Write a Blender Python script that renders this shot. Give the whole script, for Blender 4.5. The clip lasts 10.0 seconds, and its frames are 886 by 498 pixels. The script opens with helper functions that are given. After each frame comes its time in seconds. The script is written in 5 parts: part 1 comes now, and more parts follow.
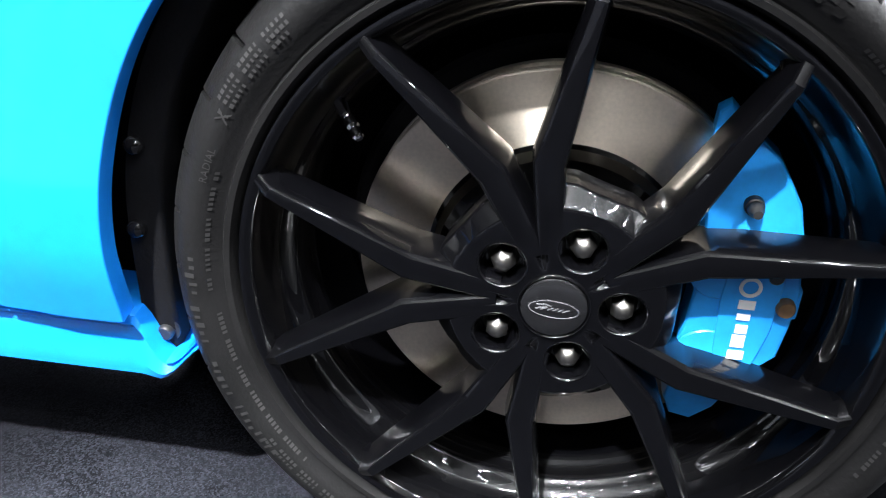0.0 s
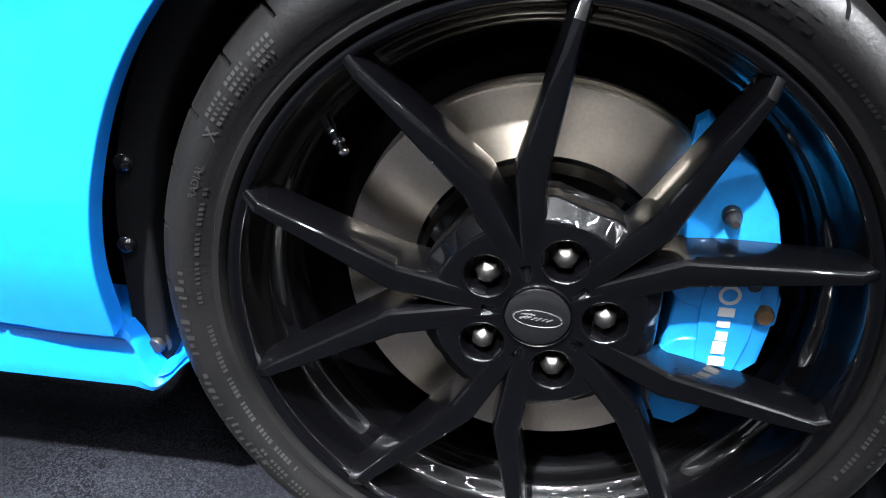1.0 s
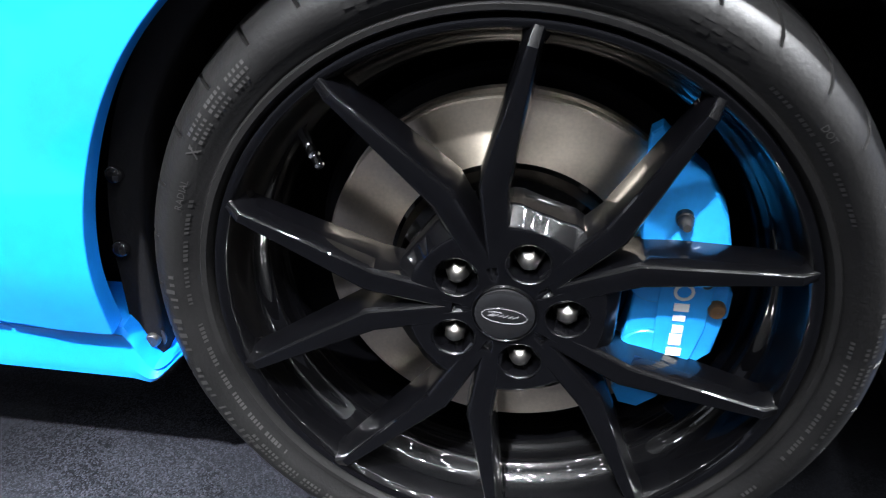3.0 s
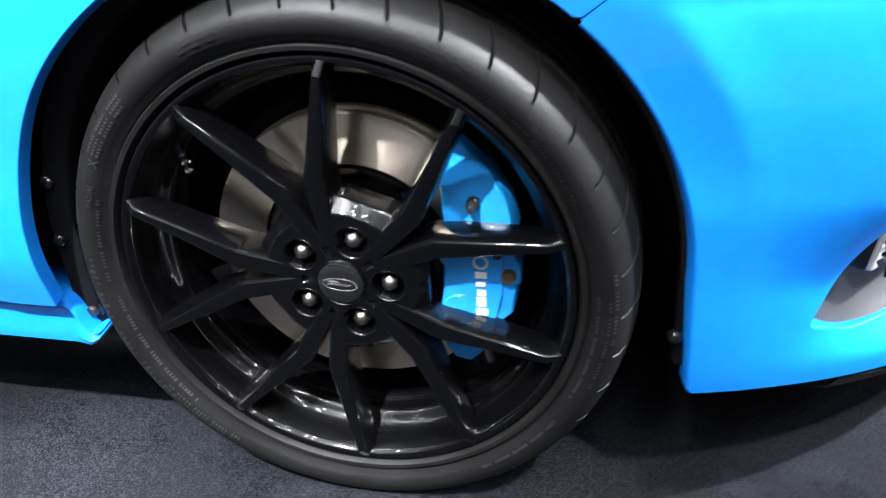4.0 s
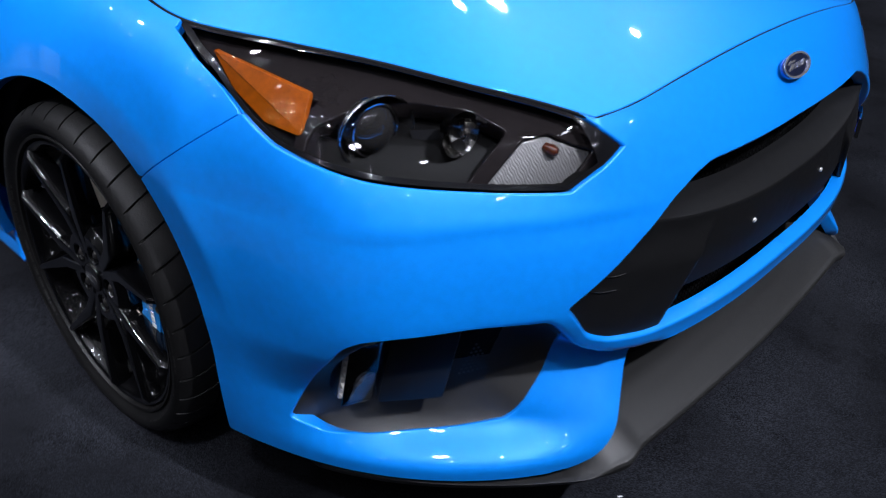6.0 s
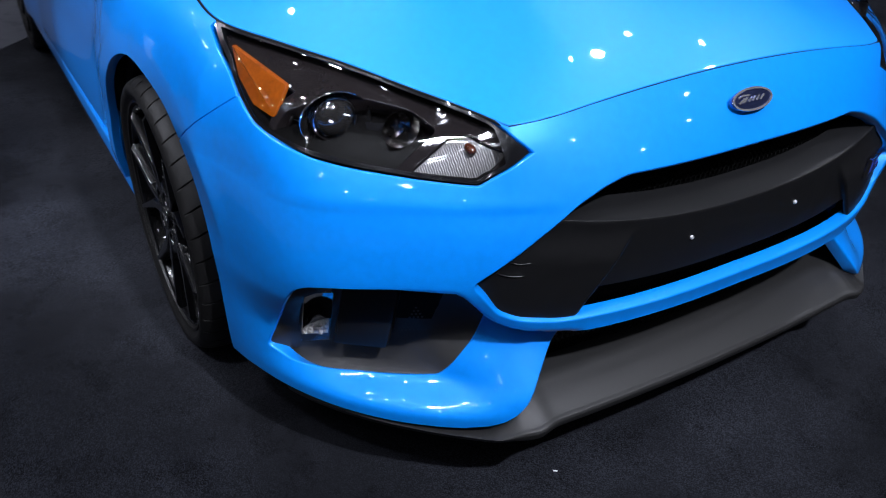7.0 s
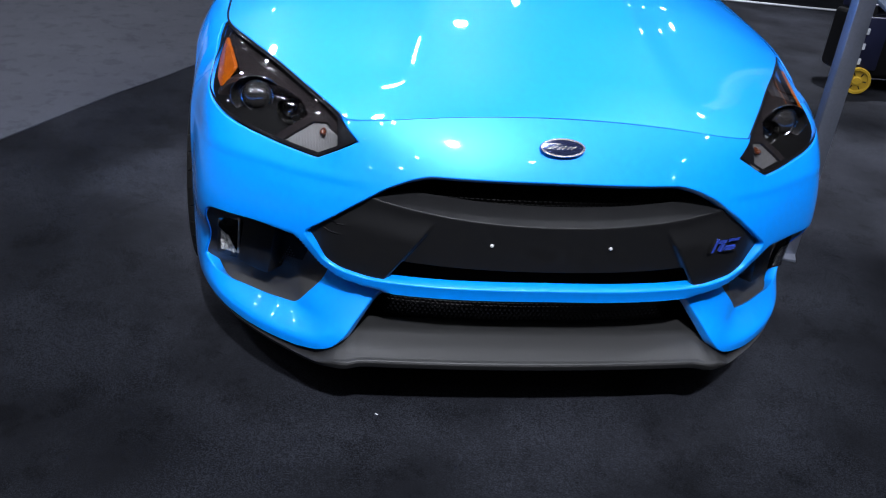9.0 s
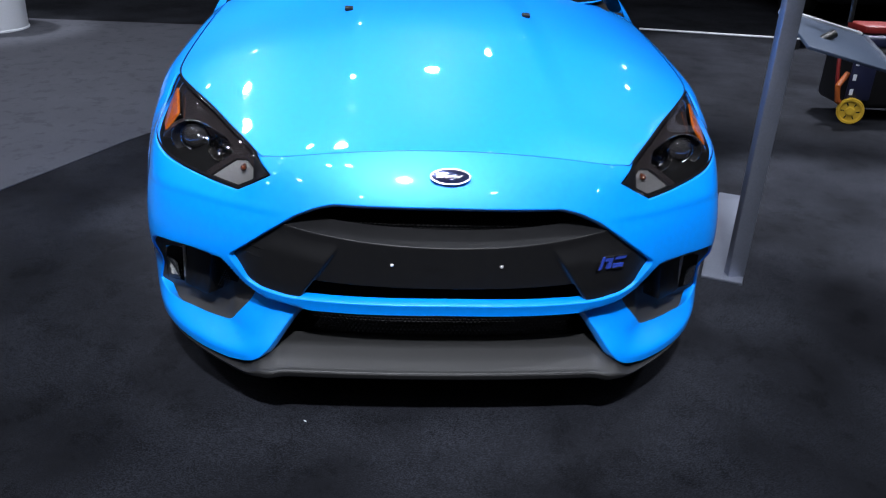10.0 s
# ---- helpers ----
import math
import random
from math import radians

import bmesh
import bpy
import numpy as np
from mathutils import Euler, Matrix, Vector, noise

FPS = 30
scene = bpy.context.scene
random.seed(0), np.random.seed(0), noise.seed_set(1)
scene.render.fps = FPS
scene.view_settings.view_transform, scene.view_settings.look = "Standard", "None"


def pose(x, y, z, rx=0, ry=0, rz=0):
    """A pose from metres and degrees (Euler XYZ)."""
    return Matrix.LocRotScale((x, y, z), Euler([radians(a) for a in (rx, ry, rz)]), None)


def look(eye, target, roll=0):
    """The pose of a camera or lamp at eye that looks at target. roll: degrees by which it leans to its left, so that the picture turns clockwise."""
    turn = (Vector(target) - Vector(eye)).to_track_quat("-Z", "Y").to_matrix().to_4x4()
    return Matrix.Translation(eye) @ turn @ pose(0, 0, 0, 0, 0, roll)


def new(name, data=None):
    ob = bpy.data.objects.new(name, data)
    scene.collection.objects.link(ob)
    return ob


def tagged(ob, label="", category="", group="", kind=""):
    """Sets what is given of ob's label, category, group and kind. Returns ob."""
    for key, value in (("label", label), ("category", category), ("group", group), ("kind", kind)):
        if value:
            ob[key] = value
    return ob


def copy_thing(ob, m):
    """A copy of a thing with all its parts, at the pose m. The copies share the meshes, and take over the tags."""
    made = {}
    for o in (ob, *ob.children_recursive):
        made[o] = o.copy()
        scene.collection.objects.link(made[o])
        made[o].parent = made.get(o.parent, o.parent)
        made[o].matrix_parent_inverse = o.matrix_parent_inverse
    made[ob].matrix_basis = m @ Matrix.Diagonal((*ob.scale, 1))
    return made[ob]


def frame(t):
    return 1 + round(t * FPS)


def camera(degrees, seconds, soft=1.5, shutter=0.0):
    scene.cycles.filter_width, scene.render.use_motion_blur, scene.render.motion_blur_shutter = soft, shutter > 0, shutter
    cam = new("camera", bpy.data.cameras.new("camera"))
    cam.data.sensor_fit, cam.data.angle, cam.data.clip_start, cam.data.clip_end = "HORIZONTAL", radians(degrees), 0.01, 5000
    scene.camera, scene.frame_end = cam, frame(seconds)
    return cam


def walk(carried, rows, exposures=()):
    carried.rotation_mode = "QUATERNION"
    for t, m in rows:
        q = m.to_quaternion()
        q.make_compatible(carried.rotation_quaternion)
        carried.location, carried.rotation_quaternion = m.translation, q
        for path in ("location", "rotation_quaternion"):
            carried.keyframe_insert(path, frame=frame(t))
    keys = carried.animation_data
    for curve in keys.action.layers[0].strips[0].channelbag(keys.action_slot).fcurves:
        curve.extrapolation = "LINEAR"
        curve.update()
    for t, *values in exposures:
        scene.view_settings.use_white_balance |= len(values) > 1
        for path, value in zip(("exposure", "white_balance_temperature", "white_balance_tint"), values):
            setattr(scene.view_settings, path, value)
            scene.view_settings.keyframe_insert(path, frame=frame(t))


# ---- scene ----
cam = camera(56.8, 10.0, soft=1.1, shutter=0.35)
PATH = [
    (0, (-0.014, -1.425, 0.657), (-0.252, 0.321, -0.289), 2.0),
    (0.5, (-0.007, -1.428, 0.661), (-0.22, 0.326, -0.276), 1.8),
    (1, (-0.006, -1.433, 0.667), (-0.231, 0.322, -0.265), 1.6),
    (1.5, (-0.008, -1.435, 0.667), (-0.228, 0.324, -0.259), 1.8),
    (2, (-0.01, -1.436, 0.668), (-0.232, 0.321, -0.263), 2.3),
    (2.2, (-0.004, -1.431, 0.675), (-0.241, 0.309, -0.281), 2.2),
    (3.5, (0.099, -1.5, 0.761), (-0.157, 0.189, -0.28), -1.0),
    (4, (0.295, -1.58, 0.796), (-0.119, 0.093, -0.218), -3.8),
    (4.5, (0.511, -1.574, 0.86), (-0.141, 0.065, -0.084), -1.2),
    (5, (0.799, -1.519, 0.952), (-0.033, 0.042, 0.021), -4.5),
    (5.5, (1.059, -1.437, 1.029), (0.082, -0.001, 0.039), -1.6),
    (6, (1.311, -1.353, 1.138), (0.151, -0.091, 0.108), 1.4),
    (6.2, (1.413, -1.328, 1.174), (0.19, -0.141, 0.129), 1.5),
    (7.5, (1.946, -1.028, 1.253), (0.363, -0.327, 0.251), 1.1),
    (8, (2.177, -0.881, 1.292), (0.528, -0.322, 0.308), 3.1),
    (8.5, (2.332, -0.729, 1.296), (0.635, -0.276, 0.341), 6.3),
    (9, (2.465, -0.511, 1.306), (0.709, -0.216, 0.395), 5.8),
    (9.5, (2.611, -0.316, 1.329), (0.814, -0.134, 0.469), 1.5),
    (10, (2.713, -0.167, 1.382), (0.901, -0.014, 0.551), 3.0),
]
EXPOSURE = [(0, 2.36, 6500, 10), (2.2, 2.36, 6500, 10), (3.5, 2.22, 6500, 10), (4.0, 2.12, 6500, 10), (4.5, 1.48, 6500, 10), (5.0, 0.72, 6500, 11), (5.5, -0.07, 6350, 12), (6.2, -0.36, 6080, 16), (7.5, -0.16, 6080, 15), (8.5, 0.14, 6100, 14), (10, 0.14, 6120, 13)]
walk(cam, [(t, look(eye, target, roll)) for t, eye, target, roll in PATH], EXPOSURE)

# ---- light: a dark hall with round spots under a black ceiling ----
world = bpy.data.worlds.new("hall_air")
scene.world = world
world.use_nodes = True
world.node_tree.nodes["Background"].inputs["Color"].default_value = (0.55, 0.65, 1.0, 1)
world.node_tree.nodes["Background"].inputs["Strength"].default_value = 0.07

CEILING = 5.6
SPOTS = [  # x, y, watts: weak round lamps all about
    (2.6, -2.6, 20), (1.2, 1.0, 60), (2.4, 3.0, 40), (-1.2, -1.2, 60), (-0.6, 2.6, 90), (-2.4, 0.2, 70), (-3.4, -3.2, 110), (0.2, 4.4, 120),
]
KEY_FILL_SPOTS = [  # x, y, aim x, y, z, watts, cone: strong spots trained on the car and on the aisles
    # fourth: unseen fill added for the bumper's corner; fifth: added to lift the far floor
    (4.4, -0.3, 0.25, 0.05, 0.8, 2700, 25.5), (-0.9, -3.9, -0.67, -0.72, 0.58, 2000, 19), (-1.0, 3.4, -0.8, 2.25, 0.0, 2800, 21), (2.6, -2.9, 0.50, -0.74, 0.66, 520, 10), (-4.5, 4.4, -3.9, 3.4, 0.0, 2500, 44), (-4.8, -4.6, -4.7, -3.7, 0.0, 1100, 23),
]
LIGHT = (0.93, 0.96, 1.0)
for sx, sy, watts in SPOTS:
    lamp = bpy.data.lights.new("ceiling_lamp", "AREA")
    lamp.shape, lamp.size, lamp.energy, lamp.color = "DISK", 0.20, 0.7 * watts, LIGHT
    new("ceiling_lamp", lamp).matrix_world = pose(sx, sy, CEILING - 0.34)
for sx, sy, ax, ay, az, watts, cone in KEY_FILL_SPOTS:
    lamp = bpy.data.lights.new("key_spot", "SPOT")
    lamp.energy, lamp.color, lamp.shadow_soft_size, lamp.spot_size, lamp.spot_blend = watts, LIGHT, 0.10, radians(cone), 0.5
    new("key_spot", lamp).matrix_world = look((sx, sy, CEILING - 0.34), (ax, ay, az))

# ---- materials ----
def material(name, color, rough=0.5, metal=0.0, coat=0.0, grain=0.002, scale=60.0, bump=0.0, var=0.12, wear=0.08, spec=0.5):
    """A surface with variation at a fine and a coarse scale."""
    m = bpy.data.materials.new(name)
    m.use_nodes = True
    nt = m.node_tree
    b = nt.nodes["Principled BSDF"]
    b.inputs["Metallic"].default_value = metal
    b.inputs["Coat Weight"].default_value = coat
    b.inputs["Coat Roughness"].default_value = 0.03
    b.inputs["Specular IOR Level"].default_value = spec
    co = nt.nodes.new("ShaderNodeTexCoord")
    fine, coarse = nt.nodes.new("ShaderNodeTexNoise"), nt.nodes.new("ShaderNodeTexNoise")
    fine.inputs["Scale"].default_value, coarse.inputs["Scale"].default_value = scale, scale / 14
    fine.inputs["Detail"].default_value = coarse.inputs["Detail"].default_value = 4
    for n in (fine, coarse):
        nt.links.new(co.outputs["Object"], n.inputs["Vector"])
    add = nt.nodes.new("ShaderNodeMath")
    add.operation = "ADD"
    nt.links.new(fine.outputs["Fac"], add.inputs[0])
    nt.links.new(coarse.outputs["Fac"], add.inputs[1])
    ramp = nt.nodes.new("ShaderNodeMapRange")
    ramp.inputs["From Min"].default_value, ramp.inputs["From Max"].default_value = 0.6, 1.4
    nt.links.new(add.outputs[0], ramp.inputs["Value"])
    mix = nt.nodes.new("ShaderNodeMix")
    mix.data_type = "RGBA"
    lo, hi = [c * (1 - var) for c in color], [min(1, c * (1 + var)) for c in color]
    mix.inputs["A"].default_value, mix.inputs["B"].default_value = (*lo, 1), (*hi, 1)
    nt.links.new(ramp.outputs[0], mix.inputs["Factor"])
    nt.links.new(mix.outputs["Result"], b.inputs["Base Color"])
    rr = nt.nodes.new("ShaderNodeMapRange")
    rr.inputs["To Min"].default_value, rr.inputs["To Max"].default_value = max(0.0, rough - wear), min(1.0, rough + wear)
    nt.links.new(coarse.outputs["Fac"], rr.inputs["Value"])
    nt.links.new(rr.outputs[0], b.inputs["Roughness"])
    if bump:
        bm_ = nt.nodes.new("ShaderNodeBump")
        bm_.inputs["Strength"].default_value, bm_.inputs["Distance"].default_value = bump, grain
        nt.links.new(fine.outputs["Fac"], bm_.inputs["Height"])
        nt.links.new(bm_.outputs[0], b.inputs["Normal"])
    return m


PAINT = material("blue_paint", (0.005, 0.245, 0.86), 0.42, 0.15, 1.0, scale=900, var=0.08, wear=0.05, spec=0.3)
BLACK_GLOSS = material("gloss_black", (0.006, 0.006, 0.007), 0.12, 0, 0.0, scale=40, var=0.2, wear=0.05)
RIM_BLACK = material("black_rim_paint", (0.0008, 0.0008, 0.0011), 0.34, 0, 0.85, scale=500, var=0.15, wear=0.05, spec=0.10)
BLACK_SATIN = material("satin_black_plastic", (0.006, 0.006, 0.0065), 0.42, scale=700, bump=0.12, var=0.2, spec=0.3)
HAT_STEEL = material("polished_dark_steel", (0.022, 0.022, 0.022), 0.13, 1.0, scale=160, var=0.3)
GREY_PLASTIC = material("grey_grained_plastic", (0.0115, 0.0113, 0.0113), 0.5, scale=900, bump=0.2, var=0.15)
# raised above GREY_PLASTIC to stand for the light on the pocket's floor
POCKET_LIT = material("pocket_plastic_lit", (0.025, 0.0245, 0.0245), 0.45, scale=900, bump=0.2, var=0.15)
LINER = material("black_felt_liner", (0.005, 0.005, 0.006), 0.75, scale=300, bump=0.25, var=0.3, spec=0.12)
RUBBER = material("tyre_rubber", (0.0062, 0.0060, 0.0060), 0.50, scale=240, bump=0.22, var=0.25, wear=0.12, spec=0.22)
RUBBER_MARK = material("moulded_rubber_marks", (0.017, 0.0165, 0.016), 0.5, scale=300, var=0.3)
DARK_STEEL = material("dark_cast_steel", (0.06, 0.06, 0.06), 0.4, 0.8, scale=120, var=0.25)
CHROME = material("chrome", (0.75, 0.75, 0.76), 0.08, 1.0, scale=60, var=0.05, wear=0.03)
NUT = material("plated_nut", (0.21, 0.20, 0.185), 0.30, 1.0, scale=200, var=0.15)
CAP_BLACK = material("cap_black", (0.006, 0.006, 0.0065), 0.22, scale=300, var=0.15, spec=0.5)
CALIPER = material("blue_caliper_enamel", (0.015, 0.30, 0.82), 0.32, 0, 0.5, scale=200, var=0.1)
WHITE = material("white_print", (0.8, 0.8, 0.8), 0.4, scale=200, var=0.05)
FACET = material("faceted_chrome", (0.52, 0.505, 0.475), 0.20, 0.35, scale=260, bump=0.1, var=0.15)
SMOKED = material("smoked_chrome", (0.10, 0.097, 0.095), 0.20, 0.9, scale=90, var=0.2)
CRINKLE = material("smoked_wavy_chrome", (0.17, 0.165, 0.155), 0.18, 1.0, grain=0.006, scale=40, bump=0.4, var=0.3)
BRASS = material("bronze_pin", (0.22, 0.13, 0.07), 0.4, 0.7, scale=200, var=0.2)
BADGE_BLUE = material("badge_blue_enamel", (0.03, 0.06, 0.35), 0.15, 0.2, 1.0, scale=200, var=0.1)
MESH_BLACK = material("mesh_black", (0.0007, 0.0007, 0.0007), 0.4, scale=200, var=0.2, spec=0.06)
OVAL_BLUE = material("dark_blue_enamel", (0.11, 0.14, 0.34), 0.12, 0.9, 1.0, scale=200, var=0.1)
AMBER = material("amber_reflector", (0.20, 0.043, 0.0005), 0.34, 0, 0.08, scale=90, bump=0.25, var=0.35, spec=0.06)
AMBER_DULL = material("dull_amber_glass", (0.06, 0.014, 0.004), 0.2, 0, 0.5, scale=200, var=0.2)
BADGE_CHROME = material("badge_chrome", (0.55, 0.55, 0.57), 0.2, 0.8, scale=200, var=0.08)
SCREW = material("bright_plated_screw", (0.62, 0.62, 0.62), 0.3, 0.3, scale=300, var=0.1)
# brownish lift in the black stands for the hall's veil reflected in the cover
BEZEL = material("bezel_black_veiled", (0.0120, 0.0100, 0.0102), 0.05, scale=120, var=0.2, wear=0.02, spec=0.25)
RING_CHROME = material("ring_chrome", (0.62, 0.62, 0.63), 0.14, 1.0, scale=120, var=0.1)
LAMP_DARK = material("lamp_housing_black", (0.004, 0.0038, 0.0038), 0.40, scale=200, var=0.2, spec=0.06)
CEIL = material("black_ceiling", (0.012, 0.012, 0.013), 0.9, scale=4, var=0.2)
WALL = material("bounce_wall_grey", (0.075, 0.075, 0.08), 0.9, scale=6, var=0.3)
ALU = material("brushed_aluminium", (0.25, 0.27, 0.33), 0.40, 0.8, scale=120, var=0.1)
PANEL_WHITE = material("white_board", (0.62, 0.64, 0.68), 0.4, scale=80, var=0.06)
YELLOW = material("yellow_plastic", (0.46, 0.29, 0.02), 0.45, scale=120, var=0.12)
NAVY = material("navy_plastic", (0.010, 0.012, 0.036), 0.45, scale=120, var=0.2)
SLATE = material("blue_grey_print", (0.06, 0.08, 0.12), 0.4, scale=60, var=0.12)
CARD = material("pale_card", (0.22, 0.23, 0.26), 0.5, scale=80, var=0.06)
RED = material("red_plastic", (0.16, 0.012, 0.01), 0.4, scale=120, var=0.2)
ORANGE = material("orange_plastic", (0.30, 0.07, 0.012), 0.4, scale=120, var=0.2)
TINT = material("dark_glass", (0.006, 0.007, 0.009), 0.05, 0, 1.0, scale=30, var=0.1, wear=0.02)


def clear_glass(name, color=(0.97, 0.98, 1.0), rough=0.0):
    """A thin pane: mostly clear, with a mirror sheen that grows at grazing angles."""
    m = bpy.data.materials.new(name)
    m.use_nodes = True
    nt = m.node_tree
    nt.nodes.remove(nt.nodes["Principled BSDF"])
    clear, gloss, fres, mix = (nt.nodes.new("ShaderNode" + k) for k in ("BsdfTransparent", "BsdfGlossy", "Fresnel", "MixShader"))
    clear.inputs["Color"].default_value = (*color, 1)
    gloss.inputs["Roughness"].default_value = rough
    fres.inputs["IOR"].default_value = 1.5
    nt.links.new(fres.outputs[0], mix.inputs[0])
    nt.links.new(clear.outputs[0], mix.inputs[1])
    nt.links.new(gloss.outputs[0], mix.inputs[2])
    nt.links.new(mix.outputs[0], nt.nodes["Material Output"].inputs["Surface"])
    return m


LENS = clear_glass("lamp_lens", rough=0.015)
PROJECTOR = material("projector_glass", (0.020, 0.019, 0.019), 0.04, 0.0, 1.0, scale=30, var=0.1, wear=0.02)
GLOW = bpy.data.materials.new("lit_lamp_face")
GLOW.use_nodes = True
GLOW.node_tree.nodes["Principled BSDF"].inputs["Emission Color"].default_value = (0.93, 0.96, 1.0, 1)
GLOW.node_tree.nodes["Principled BSDF"].inputs["Emission Strength"].default_value = 190.0

# the disc is turned on a lathe: its highlights run out from the middle
TURNED = material("turned_steel", (0.66, 0.58, 0.48), 0.44, 1.0, scale=300, var=0.14, wear=0.08)
spin = TURNED.node_tree.nodes.new("ShaderNodeTangent")
spin.direction_type, spin.axis = "RADIAL", "Y"
TURNED.node_tree.links.new(spin.outputs[0], TURNED.node_tree.nodes["Principled BSDF"].inputs["Tangent"])
TURNED.node_tree.nodes["Principled BSDF"].inputs["Anisotropic"].default_value = 0.95
TURNED.node_tree.nodes["Principled BSDF"].inputs["Anisotropic Rotation"].default_value = 0.25


def carpet(name, base, dark, speck):
    """Short pile: a fine two-tone fleck, and broad trodden smudges that are darker."""
    m = bpy.data.materials.new(name)
    m.use_nodes = True
    nt = m.node_tree
    b = nt.nodes["Principled BSDF"]
    b.inputs["Roughness"].default_value, b.inputs["Specular IOR Level"].default_value = 0.95, 0.08
    co = nt.nodes.new("ShaderNodeTexCoord")

    def noise(scale, detail, lo, hi, rough=0.55):
        n, r = nt.nodes.new("ShaderNodeTexNoise"), nt.nodes.new("ShaderNodeMapRange")
        n.inputs["Scale"].default_value, n.inputs["Detail"].default_value, n.inputs["Roughness"].default_value = scale, detail, rough
        r.inputs["From Min"].default_value, r.inputs["From Max"].default_value = lo, hi
        nt.links.new(co.outputs["Object"], n.inputs["Vector"])
        nt.links.new(n.outputs["Fac"], r.inputs["Value"])
        return r.outputs[0]

    def blend(fac, a, c):
        x = nt.nodes.new("ShaderNodeMix")
        x.data_type = "RGBA"
        nt.links.new(fac, x.inputs["Factor"])
        for key, val in (("A", a), ("B", c)):
            if isinstance(val, tuple):
                x.inputs[key].default_value = (*val, 1)
            else:
                nt.links.new(val, x.inputs[key])
        return x.outputs["Result"]

    cell, pick = nt.nodes.new("ShaderNodeTexVoronoi"), nt.nodes.new("ShaderNodeMapRange")
    cell.inputs["Scale"].default_value = 520
    pick.inputs["From Min"].default_value, pick.inputs["From Max"].default_value = 0.35, 0.95
    nt.links.new(co.outputs["Object"], cell.inputs["Vector"])
    nt.links.new(cell.outputs["Color"], pick.inputs["Value"])
    pile = pick.outputs[0]
    ground = blend(noise(8.0, 6, 0.40, 0.47, 0.66), dark, base)
    col = blend(pile, ground, blend(noise(2.2, 4, 0.35, 0.65), base, speck))
    nt.links.new(col, b.inputs["Base Color"])
    bump = nt.nodes.new("ShaderNodeBump")
    bump.inputs["Strength"].default_value, bump.inputs["Distance"].default_value = 0.4, 0.002
    nt.links.new(pile, bump.inputs["Height"])
    nt.links.new(bump.outputs[0], b.inputs["Normal"])
    return m


CARPET = carpet("charcoal_carpet", (0.0070, 0.0074, 0.0095), (0.0034, 0.0036, 0.0048), (0.034, 0.0365, 0.046))
# lighter copy of the carpet: the brighter light is put into its colour
CARPET_LIT = carpet("lit_tone_carpet", (0.062, 0.064, 0.076), (0.044, 0.046, 0.057), (0.088, 0.092, 0.105))


def ribbed(name, base, pitch):
    """Chrome behind fine upright ribs."""
    m = material(name, base, 0.38, 0.25, 0.6, scale=200, var=0.15)
    nt = m.node_tree
    wave, bump, co = nt.nodes.new("ShaderNodeTexWave"), nt.nodes.new("ShaderNodeBump"), nt.nodes.new("ShaderNodeTexCoord")
    wave.bands_direction = "Y"
    wave.inputs["Scale"].default_value, wave.inputs["Distortion"].default_value = 0.314 / pitch, 0.0
    bump.inputs["Strength"].default_value, bump.inputs["Distance"].default_value = 0.5, 0.001
    nt.links.new(co.outputs["Object"], wave.inputs["Vector"])
    nt.links.new(wave.outputs["Fac"], bump.inputs["Height"])
    nt.links.new(bump.outputs[0], nt.nodes["Principled BSDF"].inputs["Normal"])
    return m


RIBBED = ribbed("ribbed_chrome", (0.085, 0.081, 0.079), 0.0034)

# ---- mesh tools ----
def mesh_of(name, verts, faces, mat, normals=None, smooth=True):
    me = bpy.data.meshes.new(name)
    me.from_pydata([tuple(v) for v in verts], [], [tuple(f) for f in faces])
    me.polygons.foreach_set("use_smooth", [smooth] * len(me.polygons))
    me.materials.append(mat)
    me.validate()
    if normals is not None and len(normals) == len(me.vertices):
        me.normals_split_custom_set_from_vertices([tuple(n) for n in normals])
    me.update()
    return me


def part(name, me, parent=None, label="", loc=None, kind=""):
    ob = new(name, me)
    if parent is not None:
        ob.parent = parent
    if loc is not None:
        ob.matrix_basis = loc if isinstance(loc, Matrix) else Matrix.Translation(loc)
    return tagged(ob, label=label, kind=kind)


def bm_mesh(name, bm, mat, smooth_angle=35):
    """A mesh from a bmesh: edges sharper than the angle stay sharp."""
    me = bpy.data.meshes.new(name)
    bmesh.ops.recalc_face_normals(bm, faces=bm.faces)
    for f in bm.faces:
        f.smooth = True
    for e in bm.edges:
        if len(e.link_faces) == 2 and e.calc_face_angle(0) > radians(smooth_angle):
            e.smooth = False
    bm.to_mesh(me)
    bm.free()
    me.materials.append(mat)
    return me


def box_bm(sx, sy, sz, bevel=0.004, seg=2, at=(0, 0, 0), turn=None):
    bm = bmesh.new()
    bmesh.ops.create_cube(bm, size=1)
    bmesh.ops.scale(bm, vec=(sx, sy, sz), verts=bm.verts)
    if bevel:
        bmesh.ops.bevel(bm, geom=bm.edges[:], offset=bevel, segments=seg, affect="EDGES", profile=0.5)
    if turn is not None:
        bmesh.ops.transform(bm, matrix=turn, verts=bm.verts)
    bmesh.ops.translate(bm, vec=at, verts=bm.verts)
    return bm


def revolve(profile, steps=96, arc=(0.0, 2 * math.pi), close=True):
    """Verts and quads of (radius, y) pairs turned about the y axis."""
    full = abs(arc[1] - arc[0] - 2 * math.pi) < 1e-6
    n = steps if full else steps + 1
    verts, faces = [], []
    for i in range(n):
        a = arc[0] + (arc[1] - arc[0]) * i / steps
        for r, y in profile:
            verts.append((r * math.cos(a), y, r * math.sin(a)))
    k = len(profile)
    for i in range(steps):
        j = (i + 1) % n
        for p in range(k - 1):
            faces.append((i * k + p, i * k + p + 1, j * k + p + 1, j * k + p))
    return verts, faces


